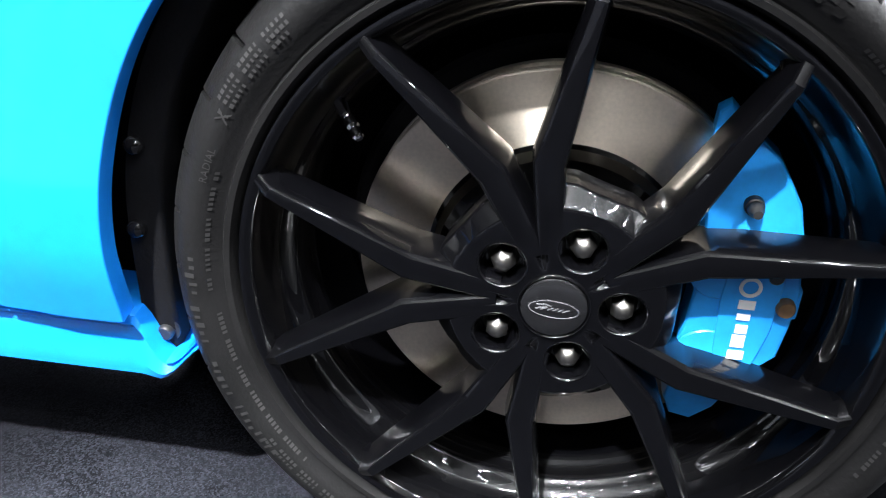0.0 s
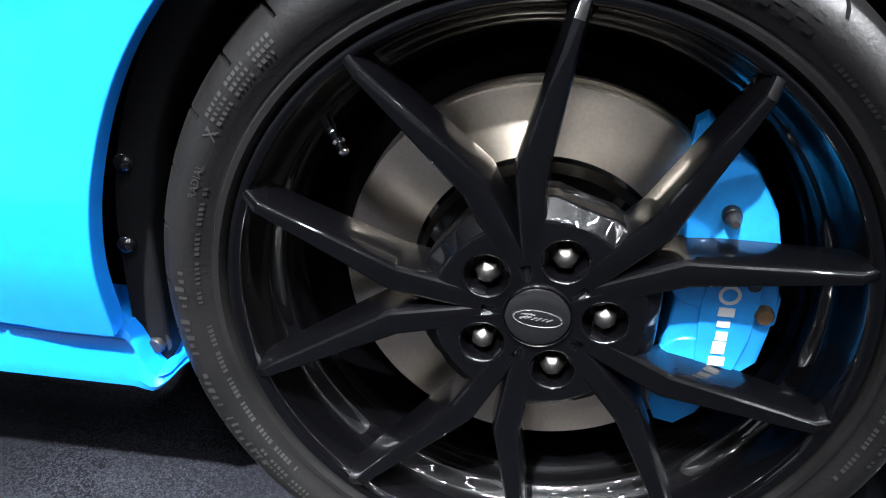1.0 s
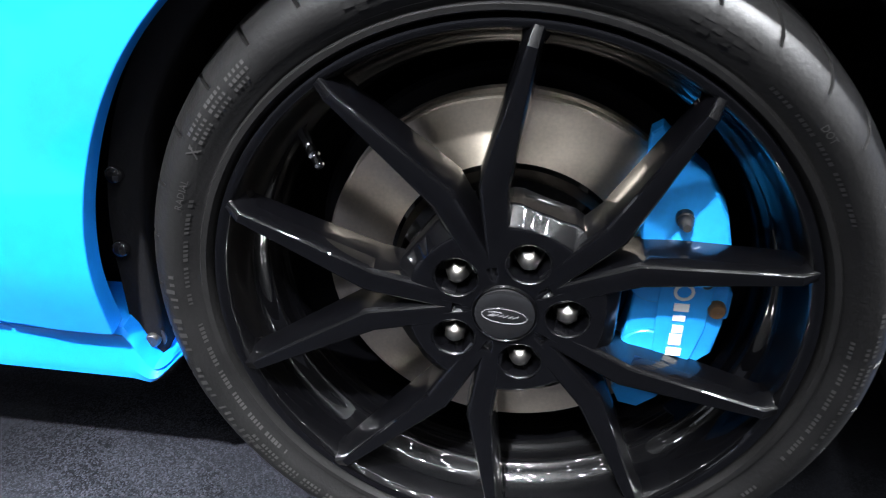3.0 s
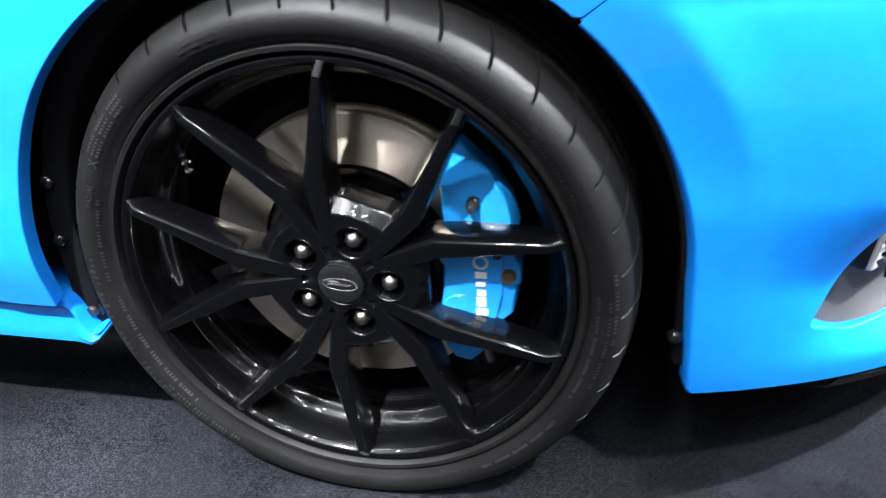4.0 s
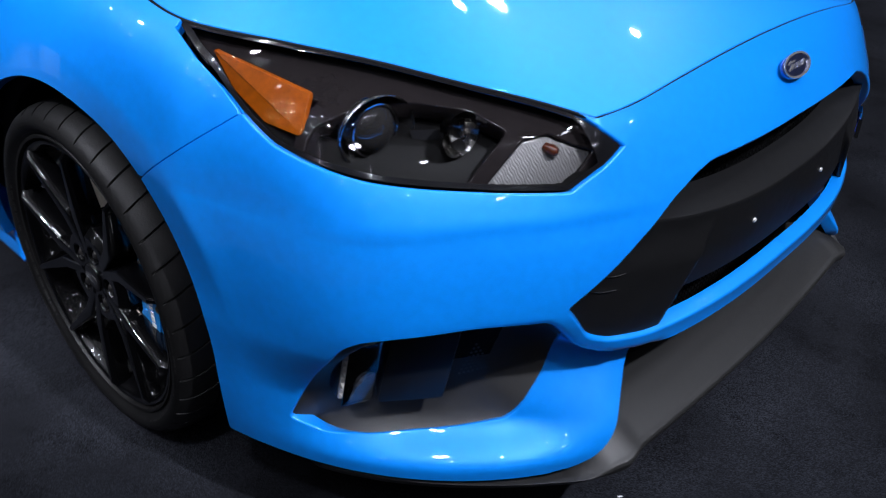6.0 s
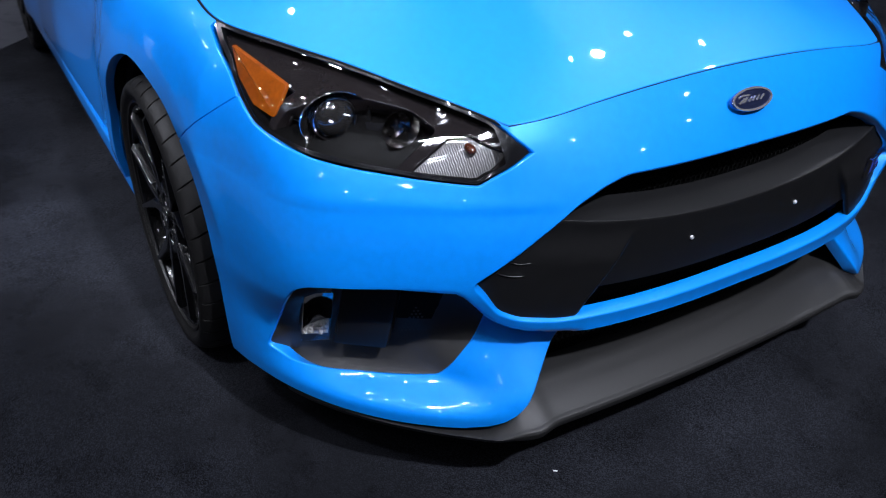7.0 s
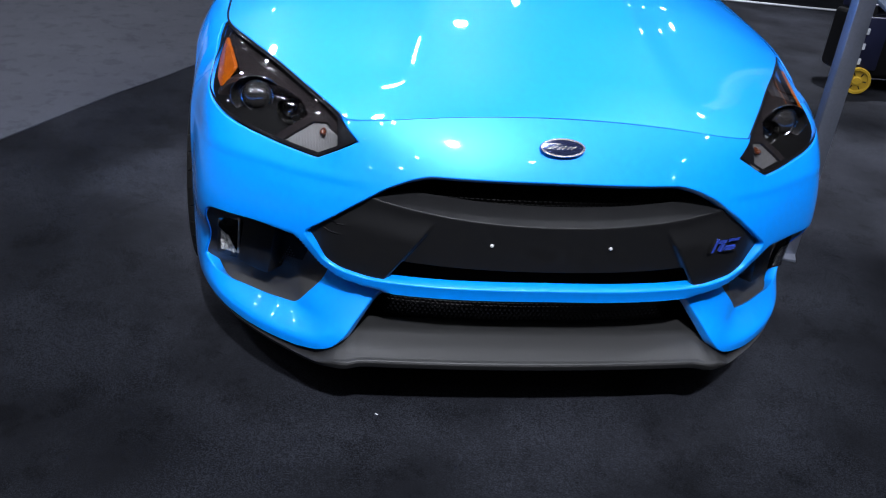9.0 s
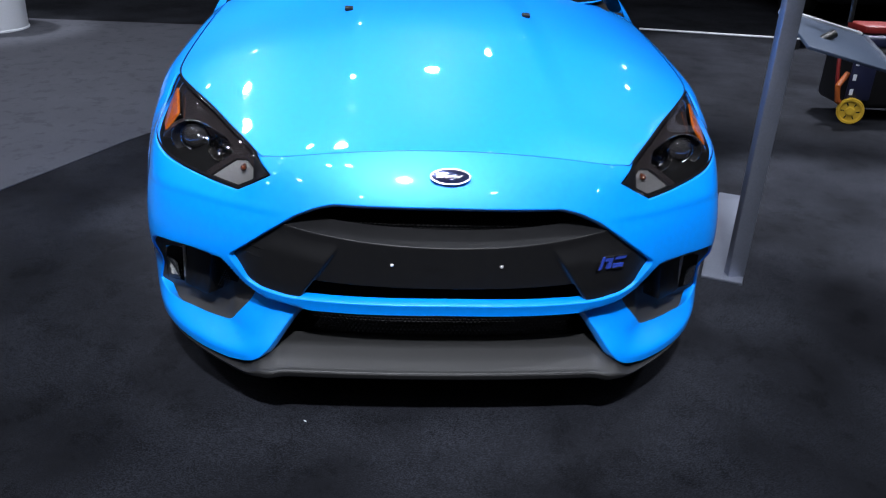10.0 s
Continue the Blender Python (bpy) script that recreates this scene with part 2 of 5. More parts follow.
def revolved(name, profile, mat, steps=96, angle=35):
    bm = bmesh.new()
    verts, faces = revolve(profile, steps)
    vs = [bm.verts.new(v) for v in verts]
    for f in faces:
        bm.faces.new([vs[i] for i in f])
    bmesh.ops.remove_doubles(bm, verts=bm.verts, dist=1e-6)
    return bm_mesh(name, bm, mat, angle)


def prism(name, outline, y0, y1, mat, bevel=0.0015, plane="xz"):
    """A closed outline given a thickness, its edges rounded."""
    bm = bmesh.new()
    put = {"xz": lambda a, b, c: (a, c, b), "yz": lambda a, b, c: (c, a, b), "xy": lambda a, b, c: (a, b, c)}[plane]
    top = [bm.verts.new(put(a, b, y0)) for a, b in outline]
    low = [bm.verts.new(put(a, b, y1)) for a, b in outline]
    bm.faces.new(top)
    bm.faces.new(low[::-1])
    for i in range(len(top)):
        j = (i + 1) % len(top)
        bm.faces.new((top[j], top[i], low[i], low[j]))
    bmesh.ops.recalc_face_normals(bm, faces=bm.faces)
    if bevel:
        bmesh.ops.bevel(bm, geom=bm.edges[:], offset=bevel, segments=2, affect="EDGES", profile=0.5)
    return bm_mesh(name, bm, mat)


def tube(name, points, radius, mat, sides=10):
    """A round bar along points."""
    bm = bmesh.new()
    pts = [Vector(p) for p in points]
    rings = []
    for i, p in enumerate(pts):
        d = (pts[min(i + 1, len(pts) - 1)] - pts[max(i - 1, 0)]).normalized()
        u = d.cross(Vector((0.3, 0.2, 1))).normalized()
        w = d.cross(u)
        r = radius[i] if isinstance(radius, (list, tuple)) else radius
        rings.append([bm.verts.new(p + r * (math.cos(2 * math.pi * k / sides) * u + math.sin(2 * math.pi * k / sides) * w)) for k in range(sides)])
    for a, b in zip(rings, rings[1:]):
        for k in range(sides):
            bm.faces.new((a[k], a[(k + 1) % sides], b[(k + 1) % sides], b[k]))
    bm.faces.new(rings[0][::-1])
    bm.faces.new(rings[-1])
    return bm_mesh(name, bm, mat, 50)


def lettering(text, size):
    """Flat triangles of a text in the built-in font, centred."""
    cu = bpy.data.curves.new("lettering", "FONT")
    cu.body, cu.size, cu.align_x, cu.align_y, cu.resolution_u = text, size, "CENTER", "CENTER", 2
    ob = bpy.data.objects.new("lettering", cu)
    me = bpy.data.meshes.new_from_object(ob)
    verts, faces = [tuple(v.co) for v in me.vertices], [tuple(p.vertices) for p in me.polygons]
    bpy.data.objects.remove(ob)
    bpy.data.meshes.remove(me)
    bpy.data.curves.remove(cu)
    return verts, faces


def smooth_line(pts):
    """A smooth function through a few (t, value) pairs."""
    t, v = np.array(sorted(pts), float).T
    d = np.diff(v) / np.diff(t)
    m = np.r_[d[0], (d[1:] + d[:-1]) / 2, d[-1]]
    flat = np.r_[False, d[1:] * d[:-1] <= 0, False]
    m[flat] = 0

    def at(x):
        x = np.clip(np.asarray(x, float), t[0], t[-1])
        i = np.clip(np.searchsorted(t, x) - 1, 0, len(t) - 2)
        h = t[i + 1] - t[i]
        s = (x - t[i]) / h
        return (2 * s**3 - 3 * s**2 + 1) * v[i] + (s**3 - 2 * s**2 + s) * h * m[i] + (3 * s**2 - 2 * s**3) * v[i + 1] + (s**3 - s**2) * h * m[i + 1]

    return at


def step(a, b, x):
    s = np.clip((x - a) / (b - a), 0, 1)
    return s * s * (3 - 2 * s)


def inside(u, v, poly, soft=0.0):
    """Signed distance into a polygon (positive inside); soft rounds its corners."""
    p = np.array(poly, float)
    best, odd = np.full(u.shape, 9.0), np.zeros(u.shape, bool)
    for (ax, ay), (bx, by) in zip(p, np.roll(p, -1, 0)):
        ex, ey = bx - ax, by - ay
        k = np.clip(((u - ax) * ex + (v - ay) * ey) / (ex * ex + ey * ey), 0, 1)
        best = np.minimum(best, np.hypot(u - ax - k * ex, v - ay - k * ey))
        if ay != by:
            odd ^= ((ay > v) != (by > v)) & (u < ex * (v - ay) / (by - ay) + ax)
    return np.where(odd, best, -best) + soft


def rounded(poly, r=0.012, n=3):
    """A polygon with its corners drawn round."""
    out = []
    for k, p in enumerate(poly):
        p, a, b = Vector(p), Vector(poly[k - 1]), Vector(poly[(k + 1) % len(poly)])
        s, e = p + (a - p) * min(0.45, r / (a - p).length), p + (b - p) * min(0.45, r / (b - p).length)
        for i in range(n + 1):
            t = i / n
            out.append(tuple(s * (1 - t) ** 2 + p * 2 * t * (1 - t) + e * t * t))
    return out


class Skin:
    """A triangle sheet with its normals, cut by fields: what is positive stays."""

    def __init__(self, v, n, t, rim=None):
        self.v, self.n, self.t, self.rim = v, n, t, rim or []

    @classmethod
    def grid(cls, p):
        """From an array of points rows x columns x 3."""
        du, dv = np.gradient(p, axis=0), np.gradient(p, axis=1)
        n = np.cross(du, dv)
        n /= np.linalg.norm(n, axis=2, keepdims=True) + 1e-12
        a, b = p.shape[:2]
        i = (np.arange(a - 1)[:, None] * b + np.arange(b - 1)[None]).ravel()
        t = np.concatenate([np.stack([i, i + b, i + b + 1], 1), np.stack([i, i + b + 1, i + 1], 1)])
        return cls(p.reshape(-1, 3), n.reshape(-1, 3), t)

    def keep(self, f):
        """f: a function of x, q = |y|, z and y."""
        val = f(self.v[:, 0], np.abs(self.v[:, 1]), self.v[:, 2], self.v[:, 1]) + 1e-7
        pos = val > 0
        c = pos[self.t].sum(1)
        tris = [tuple(t) for t in self.t[c == 3]]
        v, n, cut, rim = list(self.v), list(self.n), {}, list(self.rim)

        def mid(a, b):
            key = (a, b) if a < b else (b, a)
            if key not in cut:
                k = val[key[0]] / (val[key[0]] - val[key[1]])
                cut[key] = len(v)
                v.append(self.v[key[0]] * (1 - k) + self.v[key[1]] * k)
                m = self.n[key[0]] * (1 - k) + self.n[key[1]] * k
                n.append(m / (np.linalg.norm(m) + 1e-12))
            return cut[key]

        for t in self.t[(c == 1) | (c == 2)]:
            t = list(t)
            one = pos[t].sum() == 1
            k = next(i for i in range(3) if pos[t[i]] == one)
            a, b, d = t[k], t[(k + 1) % 3], t[(k + 2) % 3]
            ab, ad = mid(a, b), mid(a, d)
            if one:
                tris.append((a, ab, ad))
                rim.append((ab, ad))
            else:
                tris += [(ab, b, d), (ab, d, ad)]
                rim.append((ad, ab))
        t = np.array(tris, int).reshape(-1, 3)
        used = np.zeros(len(v), bool)
        used[t.ravel()] = True
        new_id = np.cumsum(used) - 1
        rim = [(new_id[a], new_id[b]) for a, b in rim if used[a] and used[b]]
        return Skin(np.array(v)[used], np.array(n)[used], new_id[t], rim)

    def moved(self, f):
        return Skin(self.v + f(self.v, self.n), self.n, self.t, self.rim)

    def mesh(self, name, mat, lip=0.0, roll=0.0022, flip=False):
        """lip: how deep the cut edges turn in behind the sheet, over a small round."""
        v, n, faces = list(self.v), list(self.n), [tuple(t) for t in self.t]
        if lip and self.rim:
            out = {}
            for a, b in self.rim:
                d = self.v[b] - self.v[a]
                o = np.cross(d, (self.n[a] + self.n[b]) / 2)
                for k in (a, b):
                    out[k] = out.get(k, 0) + o
            ids = {}
            for k, o in out.items():
                o = o / (np.linalg.norm(o) + 1e-12)
                nn = self.n[k]
                ids[k] = (len(v), len(v) + 1)
                v += [self.v[k] - nn * roll + o * roll * 0.8, self.v[k] - nn * lip + o * roll]
                n += [(nn * 0.25 + o) / np.linalg.norm(nn * 0.25 + o), o]
            for a, b in self.rim:
                (a1, a2), (b1, b2) = ids[a], ids[b]
                faces += [(b, a, a1, b1), (b1, a1, a2, b2)]
        if flip:
            faces, n = [f[::-1] for f in faces], [-x for x in n]
        return mesh_of(name, v, faces, mat, n)

# ---- the hall ----
def slab(name, sx, sy, sz, at, mat, label, category, parts=0):
    me = bm_mesh(name, box_bm(sx, sy, sz, 0), mat)
    return tagged(part(name, me, loc=at), label=label, category=category, kind="structure")


slab("floor", 30, 26, 0.1, (-3, 0, -0.05), CARPET, "charcoal carpet with trodden dark smudges", "floor")
slab("ceiling", 30, 26, 0.2, (-3, 0, CEILING + 0.1), CEIL, "black hall ceiling with round spots", "ceiling")
# unseen walls; their grey is set to bounce light into the black gloss
slab("wall_north", 30, 0.2, CEILING, (-3, 13.1, CEILING / 2), WALL, "plain grey hall wall, out of view", "wall")
slab("wall_south", 30, 0.2, CEILING, (-3, -13.1, CEILING / 2), WALL, "plain grey hall wall, out of view", "wall")
slab("wall_east", 0.2, 26, CEILING, (12.1, 0, CEILING / 2), WALL, "plain grey hall wall, out of view", "wall")
slab("wall_west", 0.2, 26, CEILING, (-18.1, 0, CEILING / 2), WALL, "plain grey hall wall, out of view", "wall")

# ---- the car: shape of the outer skin ----
HUB = 0.312            # height of the axles
AXLE_R = -2.62         # rear axle
FRONT_X, REAR_X = 0.10, -2.75
nose = smooth_line([(0.10, 0.93), (0.16, 0.938), (0.20, 0.940), (0.28, 0.918), (0.363, 0.903), (0.42, 0.913), (0.483, 0.921), (0.56, 0.912),
                    (0.63, 0.886), (0.676, 0.860), (0.7216, 0.8365), (0.745, 0.815), (0.769, 0.785), (0.80, 0.735), (0.85, 0.65), (0.92, 0.56), (1.0, 0.50), (1.06, 0.45)])
half = smooth_line([(0.10, 0.845), (0.15, 0.856), (0.25, 0.864), (0.363, 0.866), (0.483, 0.860), (0.594, 0.846), (0.66, 0.832), (0.719, 0.824),
                    (0.77, 0.817), (0.828, 0.808), (0.88, 0.800), (0.94, 0.785), (1.0, 0.745), (1.06, 0.70)])
BULGE = 2.6
tail = smooth_line([(0.10, -3.25), (0.25, -3.36), (0.45, -3.42), (0.60, -3.43), (0.80, -3.38), (0.95, -3.33), (1.06, -3.30)])
crown = smooth_line([(-0.62, 1.075), (-0.45, 1.068), (-0.30, 1.058), (-0.10, 1.036), (0.10, 1.006), (0.267, 0.970), (0.40, 0.925), (0.60, 0.848),
                     (0.70, 0.812), (0.7645, 0.785), (0.79, 0.773), (0.86, 0.73), (0.95, 0.64)])


def hood_z(x, q):
    dome = 0.010 * step(0.34, 0.24, q - 0.10 * (x - 0.3)) * step(0.80, 0.45, x)
    return crown(x) - 0.20 * q**2 - 0.10 * q**4 + dome - 0.006


def arch_gap(x, z, r=0.363, front=True):
    """Distance outside the wheel opening: round above, upright below."""
    cx = 0.014 if front else AXLE_R
    dx = x - cx
    dx = np.where(dx < 0, 0.97 * dx, dx) if front else dx
    return np.where(z > 0.325, np.hypot(dx, z - 0.325), np.abs(dx) - 0.04 * np.clip(0.325 - z, 0, 1) * (dx > 0)) - r


def swell(x, z):
    """The flares round both wheel openings, the waist line and the hollow doors."""
    out = np.zeros_like(x)
    for front in (True, False):
        g = arch_gap(x, z, front=front)
        out += (0.018 + 0.018 * step(0.42, 0.62, z)) * (0.10 * step(0.085, 0.050, g) + 0.90 * step(0.40, 0.036, g)) * step(0.95, 0.75, z) * (1 - 0.60 * step(0.06, 0.50, x))
    # the flare's lip folds in towards the front wheel
    g = arch_gap(x, z)
    out += (0.003 * step(0.11, 0.060, g) - 0.010 * np.clip(1 - g / 0.058, 0, 1)) * step(-0.20, 0.05, x) * step(0.40, 0.58, z)
    out += 0.016 * step(0.22, 0.0, x) * step(-0.62, -0.40, x) * step(0.22, 0.34, z) * step(0.80, 0.66, z)
    out += 0.006 * np.exp(-(((z - 0.80) / 0.03) ** 2)) * step(-0.2, -0.6, x) * step(-3.2, -2.6, x)
    out -= 0.014 * np.exp(-(((z - 0.45) / 0.14) ** 2)) * step(-0.45, -0.8, x) * step(-2.2, -1.9, x)
    return out


LAMP = [(0.84, 0.642), (0.77, 0.647), (0.72, 0.653), (0.665, 0.662), (0.605, 0.674), (0.553, 0.687), (0.49, 0.703), (0.424, 0.730), (0.325, 0.777), (0.262, 0.808), (0.20, 1.1), (0.60, 1.1), (0.84, 0.90)]
GRILLE = rounded([(-0.01, 0.650), (0.285, 0.648), (0.33, 0.636), (0.38, 0.614), (0.45, 0.567), (0.556, 0.485), (0.508, 0.416), (0.473, 0.399), (0.40, 0.388), (-0.01, 0.392)], 0.014)
INTAKE = [(-0.01, 0.366), (0.364, 0.362), (0.462, 0.233), (0.480, 0.213), (0.500, 0.199), (0.525, 0.191), (0.560, 0.187), (0.560, 0.0), (-0.01, 0.0)]
POCKET = rounded([(0.320, 0.258), (0.238, 0.372), (0.188, 0.438), (0.140, 0.458), (0.077, 0.466), (-0.077, 0.473), (-0.195, 0.470), (-0.285, 0.400), (-0.250, 0.328), (-0.178, 0.255), (0.005, 0.246), (0.130, 0.240), (0.235, 0.240)], 0.020)


def dent(u, z):
    """How far the front corner is pushed in, along u = |y| - x: a shoulder under the lamps over a shallow hollow,
    and the chin below the fog-lamp pocket that leans back."""
    chin = 0.038 * step(0.206, 0.260, z) * step(0.47, 0.29, z) * step(0.36, 0.02, u) * step(-0.42, -0.16, u)
    return chin + crease(u, z) - corner(u) * step(0.30, 0.42, z)


def corner(u):
    """How far the front corner stands out."""
    return 0.023 * np.exp(-(((u - 0.16) / 0.19) ** 2))


crease_line = smooth_line([(0.0, 0.0), (0.30, 0.0), (0.37, 0.0010), (0.43, 0.0008), (0.478, -0.0007), (0.525, 0.0), (0.575, 0.0004), (0.601, 0.0003), (0.618, -0.0012), (0.637, -0.0003), (0.665, 0.0003), (0.71, 0.0), (1.2, 0.0)])


def crease(u, z):
    """A crisp shoulder under the lamps, a hollow, and a second crest that climbs towards the wheel."""
    climb = 0.20 * np.clip(u - 0.06, 0, 0.45) * step(0.62, 0.53, z)
    return crease_line(z - climb) * step(-0.50, -0.34, u) * step(0.32, -0.08, u)


def undercut(q, z):
    """The hollow below the frame that runs round the grille's corner."""
    away = -inside(q, z + 0 * q, GRILLE)
    return 0.032 * step(0.016, 0.042, away) * step(0.17, 0.04, away) * step(0.472, 0.450, z) * step(0.34, 0.42, q)


def contour(z, phi, front=True, plain=False):
    """A level line of the front or rear corner; phi from 0 (middle) to pi/2 (side)."""
    e = 2 / BULGE
    base, end = (FRONT_X, nose(z)) if front else (REAR_X, tail(z))
    x, q = base + (end - base) * np.cos(phi) ** e, half(z) * np.sin(phi) ** e
    if front and not plain:
        d = dent(q - x, z + 0 * q) + undercut(q, z)
        x, q = x - d, q - d
    return x, q


# the line where the bonnet meets the nose, the lamps and the wings, from the middle backwards
edge_q = smooth_line([(-3.6, 0.735), (-0.62, 0.735), (-0.40, 0.738), (-0.20, 0.748), (0.05, 0.760), (0.16, 0.766), (0.267, 0.758), (0.40, 0.690), (0.516, 0.617), (0.65, 0.535), (0.7645, 0.462)])
edge_x = smooth_line([(0.0, 0.790), (0.15, 0.789), (0.30, 0.785), (0.40, 0.778), (0.462, 0.7645)])


def edge_line(n=500):
    q = np.linspace(0, 0.462, 60)
    x = np.linspace(0.7645, -0.62, n)[1:]
    return np.r_[edge_x(q), x], np.r_[q, edge_q(x)]


EDGE_X, EDGE_Q = edge_line()
EDGE_U = EDGE_Q - EDGE_X
WAIST = 0.60


def body_grid(ds=0.0072, dz=0.0066, low=0.10, steps=46):
    """The whole skin, from the rear middle along one side, round the front and back along the other."""
    zs = np.arange(low, WAIST + dz / 2, dz)
    zs = np.append(zs[zs < WAIST - dz / 2], WAIST)
    ph = np.linspace(0, math.pi / 2, 4000)

    def spaced(front, s):
        x, q = contour(0.5, ph, front)
        arc = np.r_[0, np.cumsum(np.hypot(np.diff(x), np.diff(q)))]
        return np.interp(np.linspace(0, arc[-1], int(arc[-1] / s) + 1), arc, ph)

    pf, pr = np.clip(spaced(True, ds), 1e-9, None), np.clip(spaced(False, 0.03), 1e-9, None)
    sx = np.r_[np.arange(FRONT_X - ds, -0.62, -ds), np.linspace(-0.62, REAR_X, 90)]

    def level(z, plain=False):
        fx, fq = contour(z, pf, True, plain)
        rx, rq = contour(z, pr, False)
        x = np.r_[rx[:-1], sx[::-1], fx[::-1]]
        q = np.r_[rq[:-1], half(z) + 0 * sx, fq[::-1]]
        q = q + 0.012 * step(-0.4, -2.0, x) * step(0.0, 0.5, q)
        q = q + swell(x, z + 0 * x) * step(0.45, 0.75, q)
        return np.stack([x, -q, z + 0 * x], 1)

    cols = [level(z) for z in zs]
    foot, below = level(WAIST, True), level(float(zs[-2]), True)
    # the upper part is drawn from the waist to the bonnet's edge (behind the doors' front: to the window line)
    x, q = foot[:, 0], -foot[:, 1]
    u = q - x
    mid = u[-1]
    side_u = float(edge_q(FRONT_X)) - FRONT_X
    at_front = x > FRONT_X
    k = np.where(at_front, EDGE_U[0] + (u - mid) * (side_u - EDGE_U[0]) / (float(np.interp(FRONT_X, x[x < 0.3][-60:], u[x < 0.3][-60:])) - mid), u)
    k = np.where(at_front, k, edge_q(x) - x)
    wide = 30
    even = np.convolve(np.pad(k, wide, mode="edge"), np.ones(2 * wide + 1) / (2 * wide + 1), "valid")
    near = step(0.17, 0.05, np.abs(x - FRONT_X))
    k = k + (even - k) * near
    ahead = x > -0.3
    ex = np.where(ahead, np.interp(k, EDGE_U, EDGE_X), x)
    eq = np.where(ahead, np.interp(k, EDGE_U, EDGE_Q), edge_q(x))
    rear = level(0.985)
    behind = x < REAR_X
    ex, eq = np.where(behind, rear[:, 0], ex), np.where(behind, -rear[:, 1], eq)
    ez = hood_z(np.maximum(ex, -0.62), eq)
    ez = ez + (0.985 - ez) * step(-0.40, -0.60, ex)
    top = np.stack([ex, -eq, ez], 1)
    t0 = (foot - below) / (foot[:, 2:] - below[:, 2:]) * (ez - WAIST)[:, None]
    t1 = (top - foot) * 1.0 + np.stack([-0.03 * np.clip(ex, 0, 1), 0.03 * np.clip(eq, 0, 1), 0 * ez - 0.01], 1)
    fuller = step(0.45, 0.15, ex) * step(-0.8, -0.5, ex)
    t1 = t1 + np.stack([0 * ez, 0.19 * fuller, -0.09 * fuller], 1)
    for s in np.linspace(0, 0.984, steps)[1:]:
        p = (2 * s**3 - 3 * s**2 + 1) * foot + (s**3 - 2 * s**2 + s) * t0 + (3 * s**2 - 2 * s**3) * top + (s**3 - s**2) * t1
        # the bend of the bonnet's corner dies away down the side
        sig = 20.0 * (1 - s) * min(1.0, 5 * s)
        if sig > 0.6:
            w = np.exp(-0.5 * (np.arange(-60, 61) / sig) ** 2)
            rise = p - foot
            soft = np.stack([np.convolve(np.pad(rise[:, i], 60, mode="reflect" if i != 1 else "edge"), w / w.sum(), "valid") for i in range(3)], 1)
            p = foot + rise + (soft - rise) * (step(0.62, 0.50, foot[:, 0]) * step(-0.50, -0.30, foot[:, 0]))[:, None]
        # the corner under the lamp cover is full
        full = 0.058 * float(step(0.0, 0.75, s) * step(1.0, 0.72, s)) * np.exp(-(((foot[:, 0] - 0.55) / 0.15) ** 2)) * (foot[:, 0] > 0.1)
        p[:, 0], p[:, 1] = p[:, 0] + 0.35 * full, p[:, 1] - 0.94 * full
        # flares reach above the waist
        flare = swell(p[:, 0], p[:, 2]) - swell(foot[:, 0], foot[:, 2])
        p[:, 1] -= flare * (1 - s) ** 2 * step(0.3, 0.6, -p[:, 1]) * step(0.46, 0.16, p[:, 0])
        d = (crease(-p[:, 1] - p[:, 0], p[:, 2]) - corner(-p[:, 1] - p[:, 0]) * float(step(0.8, 0.0, s))) * (p[:, 0] > 0)
        p[:, 0], p[:, 1] = p[:, 0] - d, p[:, 1] + d
        cols.append(p)
    return np.stack([np.concatenate([c, (c * (1, -1, 1))[::-1][1:]]) for c in cols], 1)


BODY = Skin.grid(body_grid())
BONNET = [(float(a), float(b)) for a, b in zip(EDGE_X[::6], EDGE_Q[::6])] + [(-0.7, 0.735), (-0.7, -0.05), (0.79, -0.05)]


def hood_gap(x, q):
    """Distance outside the bonnet in plan."""
    return -inside(x, q, BONNET)


# ---- the car: where the panels part ----
SILL = 0.262
SEAM = 0.0019


def in_lamp(x, q, z):
    # towards the middle the lamp runs out to a point
    above = ((q - 0.436) * 0.041 - (z - 0.694) * 0.042) / 0.0587
    below = ((q - 0.436) * 0.044 + (z - 0.694) * 0.082) / 0.0931
    return np.where((x > 0.1) & (q > 0.3), np.minimum.reduce([inside(x, z, LAMP), above, below]), -1.0)


def in_grille(x, q, z):
    return np.where(x > 0.3, inside(q, z, GRILLE), -1.0)


def in_intake(x, q, z):
    return np.where(x > 0.3, inside(q, z, INTAKE), -1.0)


def in_pocket(x, q, z):
    return np.where(x > 0.3, inside(q - x, z, POCKET), -1.0)


def ahead_of_seam(x, z):
    """Positive on the bumper's side of the line from the lamp down to the wheel opening."""
    ax, az, bx, bz = 0.246, 0.594, 0.41, 0.719
    return ((x - ax) * (bz - az) - (z - az) * (bx - ax)) / math.hypot(bx - ax, bz - az)


def least(*f):
    return np.minimum.reduce([np.asarray(a, float) for a in f])


car = tagged(new("car"), "bright blue five-door hatchback with black wheels on carpet", "car")

